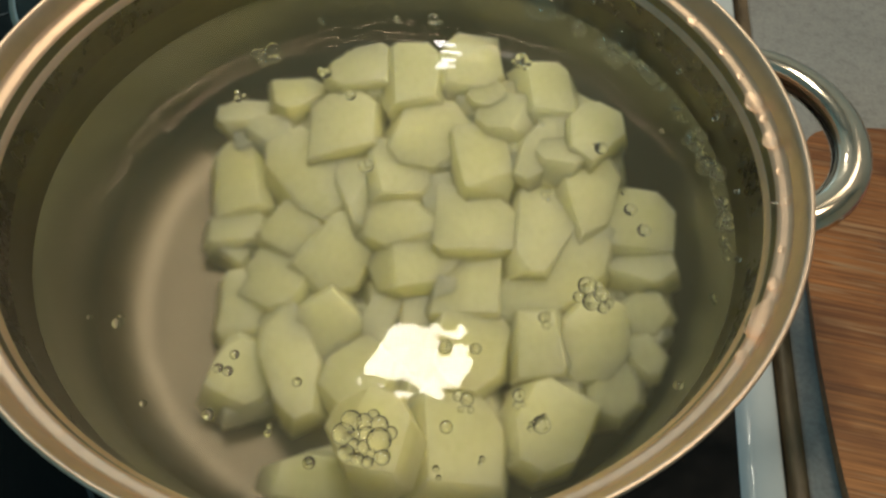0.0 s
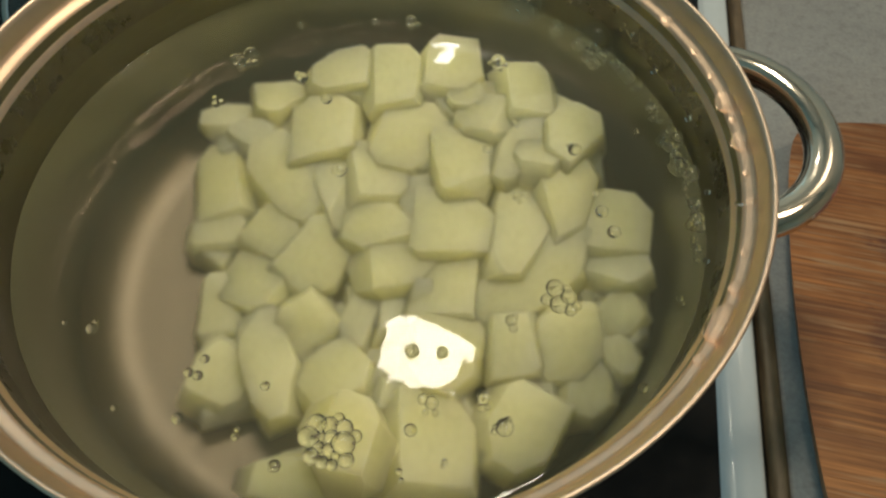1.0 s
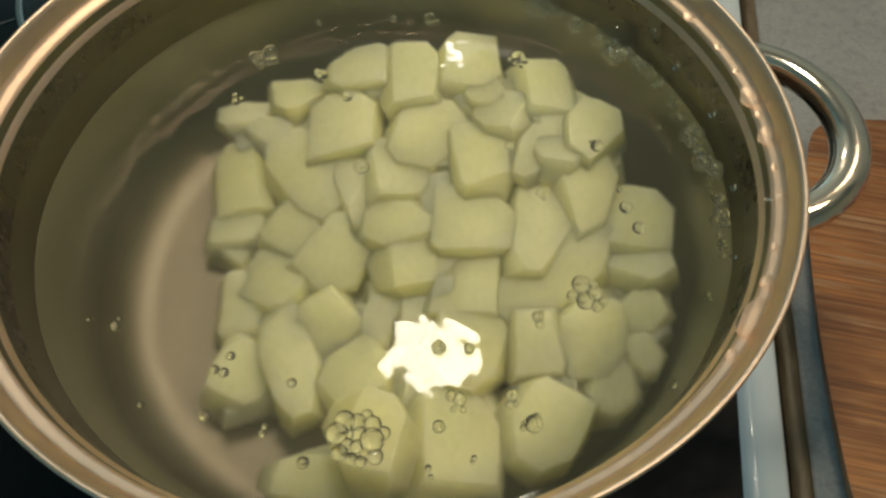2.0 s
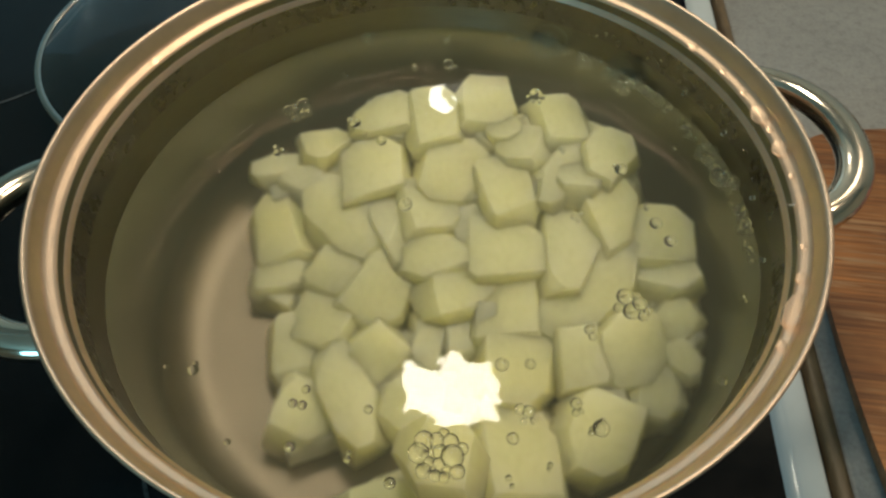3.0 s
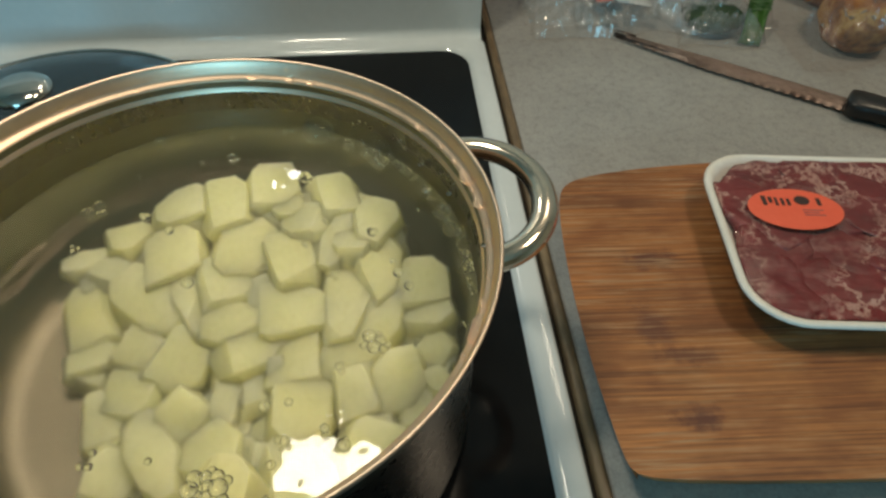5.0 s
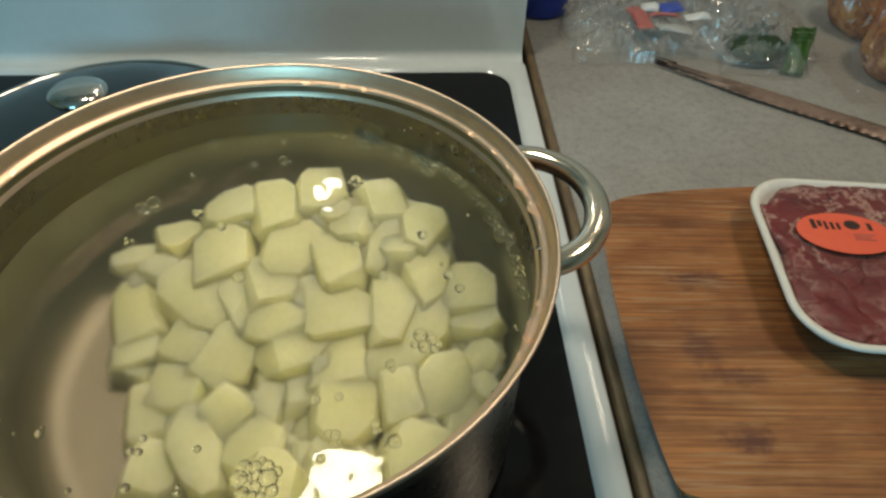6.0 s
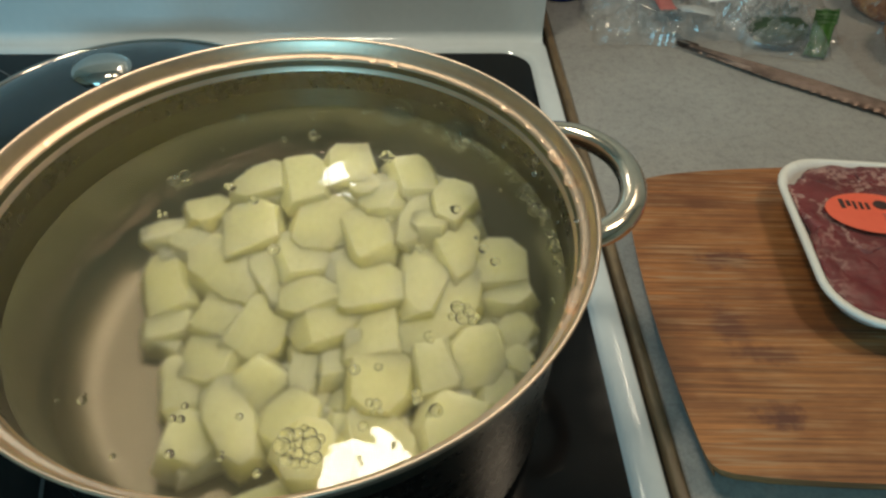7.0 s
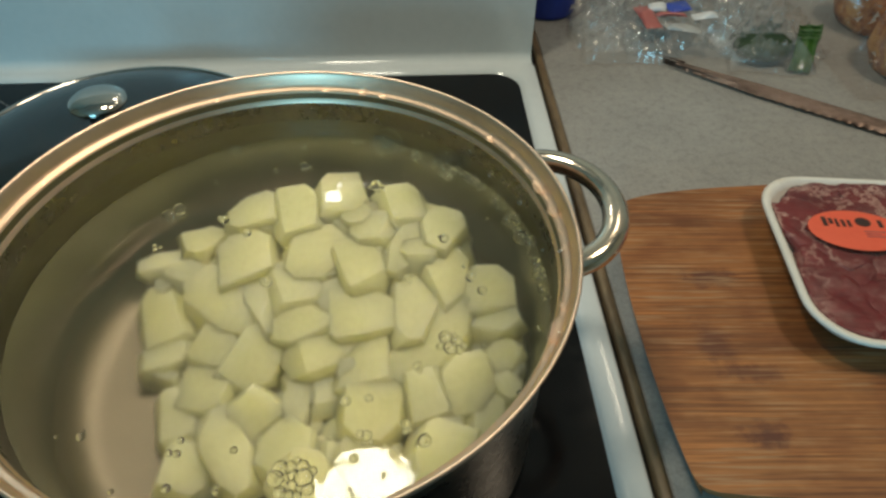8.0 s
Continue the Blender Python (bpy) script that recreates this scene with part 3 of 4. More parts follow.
potato(-0.0691, 0.0028, 0.022, 0.0239, 0.0189, 17, (0.3, 0.27, 0.13, 0.15), 22)
potato(-0.0547, -0.0317, 0.021, 0.0209, 0.0300, 14, (0.57, 0.16, 0.15, 0.08), 23)
potato(-0.0452, -0.0606, 0.023, 0.0230, 0.0258, -10, (0.56, 0.01, 0, 0.3), 24)
potato(-0.0291, -0.0526, 0.028, 0.0196, 0.0471, 33, (0.14, 0.32, 0.18, 0.3), 25)
potato(-0.0195, -0.0350, 0.029, 0.0227, 0.0234, -44, (0.14, 0, 0.29, 0.17), 26)
potato(-0.0015, -0.0555, 0.032, 0.0256, 0.0222, 44, (0.01, 0.29, 0, 0.22), 27)
potato(0.0023, -0.0269, 0.032, 0.0129, 0.0275, -5, (0.1, 0.25, 0.17, 0.1), 28)
potato(0.0165, -0.0233, 0.033, 0.0152, 0.0221, 11, (0.6, 0.38, 0.01, 0.16), 29)
potato(0.0379, -0.0422, 0.040, 0.0261, 0.0297, 3, (0.11, 0.15, 0.2, 0.32), 30)
potato(0.0253, -0.0181, 0.040, 0.0095, 0.0144, 11, (0, 0.18, 0.11, 0.29), 31)
potato(0.0395, -0.0716, 0.040, 0.0289, 0.0420, 8, (0.5, 0.26, 0, 0.03), 32)
potato(0.0697, -0.0648, 0.042, 0.0261, 0.0318, -24, (0.03, 0.23, 0.37, 0.25), 33)
potato(0.1063, -0.0136, 0.040, 0.0214, 0.0195, 15, (0.31, 0.44, 0, 0.35), 34)
potato(0.1055, -0.0321, 0.041, 0.0141, 0.0171, 23, (0.3, 0, 0.37, 0.32), 35)
potato(0.0943, -0.0462, 0.038, 0.0201, 0.0232, 0, (0.25, 0.33, 0, 0.29), 36)
potato(0.0703, -0.0550, 0.040, 0.0228, 0.0124, 13, (0, 0, 0.31, 0.07), 37)
potato(0.0054, 0.0542, 0.049, 0.0320, 0.0343, 0, (0.2, 0.25, 0.2, 0.37), 38)
potato(0.0268, 0.0767, 0.060, 0.0163, 0.0157, 38, (0.11, 0.32, 0.26, 0), 39)
potato(-0.0062, 0.0836, 0.060, 0.0247, 0.0356, 16, (0.32, 0, 0.06, 0.13), 40)
potato(0.0541, 0.0816, 0.065, 0.0214, 0.0301, 14, (0.26, 0, 0.1, 0.15), 41)
potato(-0.0332, 0.0827, 0.057, 0.0270, 0.0228, 12, (0.09, 0.38, 0.21, 0), 42)
potato(-0.0583, 0.0674, 0.046, 0.0235, 0.0196, 19, (0.25, 0, 0.27, 0.57), 43)
potato(-0.0639, 0.0488, 0.038, 0.0229, 0.0164, -26, (0.32, 0.48, 0.04, 0.26), 44)
potato(-0.0333, 0.0542, 0.049, 0.0284, 0.0325, 18, (0.24, 0.3, 0, 0.01), 45)
potato(-0.0227, 0.0227, 0.042, 0.0156, 0.0384, 11, (0.09, 0.18, 0.6, 0), 46)
potato(-0.0049, 0.0348, 0.045, 0.0256, 0.0289, 15, (0.28, 0, 0.01, 0.17), 47)
potato(0.0020, 0.0090, 0.041, 0.0319, 0.0226, 15, (0, 0.29, 0.32, 0.28), 48)
potato(0.0149, 0.0265, 0.043, 0.0155, 0.0209, 28, (0.11, 0.27, 0.12, 0.47), 49)
potato(-0.0829, 0.0563, 0.037, 0.0220, 0.0148, 5, (0, 0.37, 0.19, 0.41), 50)
potato(0.0229, -0.0598, 0.034, 0.0134, 0.0136, 1, (0, 0, 0.21, 0), 51)
potato(-0.0012, -0.0949, 0.033, 0.0376, 0.0166, 4, (0.26, 0.3, 0.12, 0.4), 52)
potato(0.0117, -0.0837, 0.066, 0.0258, 0.0250, -9, (0.29, 0.24, 0.4, 0.08), 53)

# lower layers that fill the gaps between the upper chunks, down to the floor of the pot
rnd_fill = random.Random(5)
TOPS = PILE[:]
for layer, count in ((0.0045, 106), (0.016, 53)):
    for k in range(count):
        x0, y0, z0 = TOPS[k % len(TOPS)]
        a, r = rnd_fill.uniform(0, 2 * math.pi), rnd_fill.uniform(0.008, 0.015)
        x, y = x0 + r * math.cos(a), y0 + r * math.sin(a)
        if min(math.dist((x + 0.010 * math.cos(a), y + 0.010 * math.sin(a)), q[:2]) for q in TOPS) > 0.011:
            x, y = x0 - 0.003 * math.cos(a), y0 - 0.003 * math.sin(a)
        low = min(q[2] for q in TOPS if math.dist((x, y), q[:2]) < 0.020)
        cut = [rnd_fill.choice((0, 0.1, 0.3)) for _ in range(4)]
        potato(x, y, max(low - layer, 0.013), rnd_fill.uniform(0.019, 0.025), rnd_fill.uniform(0.018, 0.023), rnd_fill.uniform(-45, 45), cut, 200 + k + count)

# ---- the cutting board with its planks ----
board = thing("cutting_board", pose(0.373, 0.043, 0.0005, 0, 0, -2.2), "worn bamboo cutting board with round corners on the worktop", "cutting board")
BT = 0.0195


def board_half(y):
    """Half the width of the board at y: all four sides a little bowed, corners round."""
    side = 0.1825 - 0.0085 * (y / 0.12) ** 2
    back = 0.136 * math.sqrt(max(0.1155 - y, 0.0) / 0.0095)
    front = 0.150 * math.sqrt(max(y + 0.1245, 0.0) / 0.0035)
    end = max(min(back, front), 1e-6)
    return (side ** -7 + end ** -7) ** (-1 / 7)


def plank(y0, y1):
    ys = [y0 + (y1 - y0) * (1 - math.cos(math.pi * k / 16)) / 2 for k in range(17)]
    left = [(-board_half(y), y) for y in ys if board_half(y) > 0.002]
    right = [(board_half(y), y) for y in reversed(ys) if board_half(y) > 0.002]
    bm = prism(left + right, 0.0, BT, 0.00008, 1)
    for v in bm.verts:
        if v.co.z < BT * 0.5:  # the lower edge of the board is cut back
            v.co.x *= 1 - 0.009 / max(abs(v.co.x), 0.03) if abs(v.co.x) > 0.03 else 1
            v.co.y += 0.006 if v.co.y < -0.112 else (-0.006 if v.co.y > 0.112 else 0)
    return bm


edges_y = [-0.12445, -0.099, -0.078, -0.058, -0.037, -0.016, 0.005, 0.026, 0.047, 0.068, 0.089, 0.1065, 0.11545]
for y0, y1 in zip(edges_y, edges_y[1:]):
    part("plank", plank(y0 + 0.00001, y1 - 0.00001), BAMBOO, board, smooth=False)

# ---- the meat tray ----
tray = thing("meat_tray", pose(0.3975, 0.0625, 0.0205, 0, 0, -6.5), "white foam tray of raw red meat under cling film", "meat tray")


def tray_shell():
    bm = bmesh.new()
    rings = []
    for inset, z, r in ((0.022, 0.0, 0.02), (0.016, 0.001, 0.024), (0.004, 0.015, 0.032), (0.0005, 0.0185, 0.034), (0.0, 0.0200, 0.034), (0.0015, 0.0212, 0.033), (0.0045, 0.0208, 0.031), (0.007, 0.0175, 0.029), (0.018, 0.0045, 0.022), (0.024, 0.003, 0.018)):
        rings.append([bm.verts.new((x, y, z)) for x, y in rounded(-0.1125 + inset, -0.0745 + inset, 0.107 - inset, 0.072 - inset, r, 8)])
    for a, b in zip(rings, rings[1:]):
        for k in range(len(a)):
            bm.faces.new((a[k], a[(k + 1) % len(a)], b[(k + 1) % len(b)], b[k]))
    bm.faces.new(rings[0][::-1])
    bm.faces.new(rings[-1])
    return bm


part("foam_tray", tray_shell(), STYROFOAM, tray, "white foam tray")


def meat_slice(x, y, z, a, b, c, turn, seed):
    rnd = random.Random(seed)
    off = Vector((rnd.uniform(0, 50), rnd.uniform(0, 50), rnd.uniform(0, 50)))
    bm = bmesh.new()
    bmesh.ops.create_icosphere(bm, subdivisions=4, radius=1)
    for v in bm.verts:
        p = v.co.copy()
        k = 1 + 0.30 * noise.noise(p * 1.4 + off) + 0.14 * noise.noise(p * 3.5 + off)
        flat = math.copysign(abs(p.z) ** 0.36, p.z)
        v.co = Vector((p.x * a * k * 1.15, p.y * b * k * 1.15, flat * c * (0.9 + 0.35 * noise.noise(p * 2.2 + off) + 0.12 * noise.noise(p * 6 + off))))
    bmesh.ops.rotate(bm, verts=bm.verts, matrix=Matrix.Rotation(radians(turn), 3, "Z"))
    bmesh.ops.translate(bm, verts=bm.verts, vec=(x, y, z))
    for v in bm.verts:
        low = max(0.0190 - v.co.z, 0.0) * 0.9
        x0, x1, y0, y1 = -0.1064 + low, 0.1010 - low, -0.0684 + low, 0.0660 - low
        v.co.x, v.co.y = min(max(v.co.x, x0), x1), min(max(v.co.y, y0), y1)
        core = Vector((min(max(v.co.x, x0 + 0.029), x1 - 0.029), min(max(v.co.y, y0 + 0.029), y1 - 0.029)))
        arm = v.co.xy - core
        if arm.length > 0.029:
            v.co.xy = core + arm.normalized() * 0.029
        top = 0.0206 + 0.0009 * noise.noise(v.co * 60 + off)
        v.co.z = max(min(v.co.z, top), 0.0045)
    return part("meat_slice", bm, MEAT, tray, "raw red marbled meat slice")


rnd_meat = random.Random(3)
for k in range(20):
    x, y = -0.084 + 0.041 * (k % 5) + rnd_meat.uniform(-0.008, 0.008), -0.048 + 0.0335 * (k // 5) + rnd_meat.uniform(-0.006, 0.006)
    if k == 15:
        x, y = x + 0.010, y - 0.005
    meat_slice(x, y, 0.0128 + rnd_meat.uniform(0, 0.0035), rnd_meat.uniform(0.024, 0.033), rnd_meat.uniform(0.017, 0.024), 0.0075, rnd_meat.uniform(-60, 60), 40 + k)


def cling_sheet():
    bm = bmesh.new()
    nx, ny = 60, 42
    grid = []
    for j in range(ny + 1):
        row = []
        for i in range(nx + 1):
            x, y = -0.1065 + 0.2075 * i / nx, -0.069 + 0.136 * j / ny
            e = min(min(i, nx - i) / 5, min(j, ny - j) / 5, 1)
            z = 0.0212 + 0.0018 * e + 0.0006 * e * noise.noise(Vector((x * 40, y * 40, 3)))
            row.append(bm.verts.new((x, y, z)))
        grid.append(row)
    for j in range(ny):
        for i in range(nx):
            if (i in (0, 1, 2, nx - 1, nx - 2, nx - 3)) and (j in (0, 1, 2, ny - 1, ny - 2, ny - 3)):
                continue
            bm.faces.new((grid[j][i], grid[j][i + 1], grid[j + 1][i + 1], grid[j + 1][i]))
    return bm


cover = part("cling_film", cling_sheet(), CLING, tray, "clear wrinkled cling film")
cover.visible_shadow = False


def ellipse(cx, cy, a, b, z, n=48):
    bm = bmesh.new()
    bm.faces.new([bm.verts.new((cx + a * math.cos(2 * math.pi * k / n), cy + b * math.sin(2 * math.pi * k / n), z)) for k in range(n)])
    g = bmesh.ops.extrude_face_region(bm, geom=bm.faces[:])
    for v in g["geom"]:
        if isinstance(v, bmesh.types.BMVert):
            v.co.z += 0.0003
    return bm


LX, LY, LZ = -0.0620, 0.0150, 0.0236
sticker = part("sticker", ellipse(LX, LY, 0.0298, 0.0183, LZ), ORANGE, tray, "orange oval sticker with dark printing", False)
ZI = LZ + 0.00035
for cx, cy, a, b in ((-0.0180, 0.0068, 0.0014, 0.0042), (-0.0140, 0.0074, 0.0012, 0.0026), (-0.0105, 0.0060, 0.0009, 0.0036), (-0.0066, 0.0058, 0.0010, 0.0032), (-0.0028, 0.0058, 0.0010, 0.0030), (0.0165, 0.0066, 0.0013, 0.0032)):
    part("print_bar", box(LX + cx - a, LY + cy - b, ZI, LX + cx + a, LY + cy + b, ZI + 0.0002), INK, sticker, "", False)
part("print_dot", ellipse(LX + 0.0060, LY + 0.0075, 0.0048, 0.0040, ZI), INK, sticker, "", False)
for k in range(3):
    part("print_bar", box(LX + 0.004, LY - 0.0015 - 0.0022 * k, ZI, LX + 0.017 - 0.003 * (k % 2), LY - 0.0007 - 0.0022 * k, ZI + 0.0002), RED_INK, sticker, "", False)

# ---- the knife ----
knife = thing("bread_knife", pose(0.301, 0.364, 0.001, 0, 0, -36.4), "serrated steel bread knife with black handle, stained blade", "knife")


def blade():
    """A long blade along x: straight spine, scalloped edge, two-pronged tip."""
    n = 132
    spine, edge, under = [], [], []
    for k in range(n + 1):
        s = 0.216 * k / n
        w = min(1.0, s / 0.10)
        spine.append((s, 0.0025 + 0.0042 * w))
        under.append(0.001 - 0.0092 * min(1.0, (s / 0.09) ** 0.8))
        edge.append((s, under[-1] + 0.0020 * abs(math.sin(math.pi * s / 0.0085))))
    bm = bmesh.new()
    rows = []
    for (s, a), (_, b), low in zip(spine, edge, under):
        m = a + (low - a) * 0.60
        if s < 0.012:
            a = m + 0.0005
        rows.append([bm.verts.new((s, y, z)) for y, z in ((a, 0.0052), (a, 0.0068), (m, 0.0050), (min(low + 0.0032, m - 0.0002), 0.0036), (min(b, m - 0.0004), 0.0024), (min(b, m - 0.0004), 0.0018), (min(low + 0.0032, m - 0.0002), 0.0024), (m, 0.0034))])
    for p, q in zip(rows, rows[1:]):
        for j in range(8):
            bm.faces.new((p[j], p[(j + 1) % 8], q[(j + 1) % 8], q[j]))
    bm.faces.new(rows[0][::-1])
    bm.faces.new(rows[-1])
    return bm


BLADE = plain("stained_blade_steel", (0.035, 0.022, 0.018), (0.22, 0.175, 0.155), 40, 0.40, 0.12, 1.0, 0.25, 0.0005, 5, (0.7, 1.6, 1))
sharp(part("blade", blade(), BLADE, knife, "stained serrated steel blade"), 25)
part("prong", sweep([(-0.001, 0.0056, 0.0062), (0.010, 0.0066, 0.0062), (0.020, 0.0064, 0.006)], 0.0012, 0.0008, 8), BLADE, knife, "upper prong of the forked tip")


def grip():
    bm = bmesh.new()
    rings = []
    for s, w, y, h in ((0.208, 0.006, 0.002, 0.005), (0.2095, 0.0125, 0.000, 0.0075), (0.216, 0.0150, -0.001, 0.0085), (0.226, 0.0135, 0.000, 0.0085), (0.25, 0.0120, 0.001, 0.0085), (0.29, 0.0125, 0.001, 0.009), (0.32, 0.0135, 0.0, 0.009), (0.334, 0.012, 0.0, 0.008), (0.338, 0.006, 0.0, 0.004)):
        rings.append([bm.verts.new((s, y + w * math.copysign(abs(math.cos(a)) ** 0.7, math.cos(a)), 0.0085 + h * math.copysign(abs(math.sin(a)) ** 0.7, math.sin(a)))) for a in [2 * math.pi * j / 20 for j in range(20)]])
    for p, q in zip(rings, rings[1:]):
        for j in range(20):
            bm.faces.new((p[j], p[(j + 1) % 20], q[(j + 1) % 20], q[j]))
    bm.faces.new(rings[0][::-1])
    bm.faces.new(rings[-1])
    return bm


part("handle", grip(), BLACK_PLASTIC, knife, "black moulded plastic handle")

# ---- the glass lid on the far burner ----
lid = thing("pot_lid", pose(-0.162, 0.209, 0.0), "domed glass pot lid with steel knob on the cooktop", "pot lid")
part("lid_glass", lathe([(0.120, 0.0275), (0.105, 0.034), (0.080, 0.0405), (0.050, 0.045), (0.02, 0.047), (0.0, 0.0472), (0.0, 0.0442), (0.02, 0.044), (0.050, 0.042), (0.080, 0.0375), (0.105, 0.031), (0.120, 0.0245)], 96), LID_GLASS, lid, "clear domed glass").visible_shadow = False
part("lid_rim", lathe([(0.1195, 0.0285), (0.1225, 0.0285), (0.1240, 0.0270), (0.1245, 0.0245), (0.1225, 0.0225), (0.1205, 0.010), (0.1195, 0.010), (0.1190, 0.023)], 96, True), STEEL, lid, "thin steel rim band")
knob = part("knob", lathe([(0.0, 0.0765), (0.010, 0.0762), (0.0165, 0.0748), (0.0195, 0.0722), (0.0200, 0.0700), (0.0188, 0.0682), (0.012, 0.0672), (0.0, 0.0670)], 40), STEEL, lid, "polished steel knob")
part("knob_stem", lathe([(0.0, 0.0674), (0.0125, 0.0672), (0.0105, 0.062), (0.0095, 0.054), (0.0125, 0.0495), (0.0175, 0.0475), (0.018, 0.0455), (0.0, 0.045)], 40), BLACK_PLASTIC, knob, "black plastic stem")
part("under_ring", lathe([(0.119, 0.010), (0.121, 0.010), (0.121, 0.0005), (0.119, 0.0005)], 96, True), STEEL, lid)

# ---- bubbles on the water ----
def bubbles(x, y, r, n):
    """One bubble, or a raft of n small ones, floating half out of the water."""
    rnd = random.Random(int(x * 1e5) * 31 + int(y * 1e5))
    spots = []
    for k in range(n):
        for trial in range(30):
            s = r if n == 1 else r * rnd.uniform(0.22, 0.48) * (1.5 if k == 0 else 1.0) * (0.75 if n > 12 else 1)
            a, q = rnd.uniform(0, 2 * math.pi), 0 if n == 1 else max(r - s * 0.6, 0) * math.sqrt(rnd.random())
            px, py = q * math.cos(a), q * math.sin(a)
            if all((px - u) ** 2 + (py - v) ** 2 > (0.7 * (s + w)) ** 2 for u, v, w in spots):
                spots.append((px, py, s))
                break
    if n == 1:
        ob = new("bubble", BALL)
        ob.matrix_world = pose(x, y, HW + LEAN * x + r * 0.55) @ Matrix.Diagonal((r * 1.15, r * 1.15, r * 0.9, 1))
        ob.visible_shadow = False
        return tagged(ob, "clear round bubble floating on the water", "bubble", "bubbles on the water")
    raft = thing("bubble_cluster", pose(x, y, HW + LEAN * x), "cluster of small clear bubbles on the water", "bubbles", "bubble clusters on the water")
    for px, py, s in spots:
        ob = new("bubble", BALL)
        ob.parent = raft
        ob.matrix_basis = pose(px, py, s * 0.55) @ Matrix.Diagonal((s * 1.1, s * 1.1, s * 0.9, 1))
        ob.visible_shadow = False
    return raft


ball = bmesh.new()
bmesh.ops.create_uvsphere(ball, u_segments=18, v_segments=12, radius=1.0)
BALL = bpy.data.meshes.new("bubble")
ball.to_mesh(BALL)
ball.free()
BALL.materials.append(BUBBLE)
BALL.shade_smooth()

bubbles(0.0745, -0.0348, 0.0062, 9)
bubbles(0.0599, -0.0454, 0.0030, 3)
bubbles(0.0131, -0.0926, 0.0085, 22)
bubbles(0.0390, -0.0771, 0.0036, 4)
bubbles(0.0546, -0.0731, 0.0032, 3)
bubbles(0.0614, -0.0800, 0.0036, 4)
bubbles(-0.0334, -0.0806, 0.0031, 2)
bubbles(-0.0706, -0.0698, 0.0026, 2)
bubbles(-0.0104, 0.0056, 0.0026, 1)
bubbles(0.0577, 0.0052, 0.0034, 3)
bubbles(0.0502, 0.0397, 0.0025, 2)
bubbles(0.0747, 0.0311, 0.0033, 3)
bubbles(0.0420, 0.0252, 0.0016, 1)
bubbles(0.0857, 0.0029, 0.0021, 1)
bubbles(0.0903, -0.0053, 0.0021, 1)
bubbles(-0.0643, 0.0573, 0.0063, 9)
bubbles(-0.0681, 0.0328, 0.0033, 3)
bubbles(-0.0389, 0.0517, 0.0034, 3)
bubbles(-0.0251, 0.0404, 0.0020, 1)
bubbles(-0.0146, -0.0951, 0.0024, 2)
bubbles(-0.0329, -0.0936, 0.0016, 1)
bubbles(0.0306, -0.0606, 0.0020, 1)
bubbles(0.0399, -0.0595, 0.0016, 1)
bubbles(0.0395, 0.0722, 0.0042, 6)
bubbles(-0.0000, 0.0925, 0.0034, 4)
bubbles(-0.0490, 0.0820, 0.0021, 2)
bubbles(0.1100, 0.0413, 0.0055, 5)
bubbles(0.1140, 0.0284, 0.0071, 3)
bubbles(0.0793, 0.0867, 0.0101, 7)
bubbles(0.0666, 0.0968, 0.0084, 2)
bubbles(0.0451, 0.1085, 0.0078, 1)
bubbles(0.0960, 0.0442, 0.0023, 2)
bubbles(0.1174, 0.0041, 0.0050, 2)
bubbles(-0.0528, -0.0936, 0.0010, 1)
bubbles(-0.0810, -0.0700, 0.0008, 1)
bubbles(0.0351, -0.0852, 0.0017, 1)
bubbles(0.0467, -0.0923, 0.0020, 2)
bubbles(0.0348, -0.0985, 0.0020, 2)
bubbles(-0.0006, -0.1018, 0.0016, 1)
bubbles(-0.0320, -0.0743, 0.0013, 1)
bubbles(-0.0108, -0.0795, 0.0013, 1)
bubbles(0.0837, 0.0114, 0.0016, 2)
bubbles(-0.0035, 0.1112, 0.0016, 1)
bubbles(0.1027, 0.0572, 0.0023, 2)
bubbles(0.0896, 0.0760, 0.0069, 2)
bubbles(-0.0427, 0.1094, 0.0030, 1)
bubbles(-0.0168, 0.0901, 0.0015, 1)
foam = random.Random(8)
for k in range(52):
    a = radians(foam.triangular(-35, 85, 26))
    r = 0.1188 - abs(foam.gauss(0, 0.0015))
    bubbles(r * math.cos(a), r * math.sin(a), foam.uniform(0.0009, 0.0026), foam.choice((1, 2, 3, 4)))


# ---- water drops on the pot ----
def drop(x, y, z, a, b, c, tilt=0.0):
    """A bead of water, a across and b along the rim, leaning with what it clings to."""
    bm = bmesh.new()
    bmesh.ops.create_uvsphere(bm, u_segments=20, v_segments=12, radius=1.0)
    for v in bm.verts:
        v.co = Vector((v.co.x * a, v.co.y * b * (1 + 0.25 * v.co.y), v.co.z * c if v.co.z > 0 else v.co.z * c * 0.3))
    ob = mesh_object("water_drop", bm, DROP)
    ob.matrix_world = pose(x, y, z, 0, 0, math.degrees(math.atan2(y, x))) @ pose(0, 0, 0, 0, -tilt, 0)
    ob.visible_shadow = False
    return tagged(ob, "clear water drop clinging to the steel pot rim", "water drop", "water drops on the pot")


def rim_drop(angle, a, b, r=0.1250):
    u = radians(angle)
    return drop(r * math.cos(u), r * math.sin(u), 0.1280 + (r - 0.1243) * 1.0, a, b, min(a, b) * 0.95, 25)


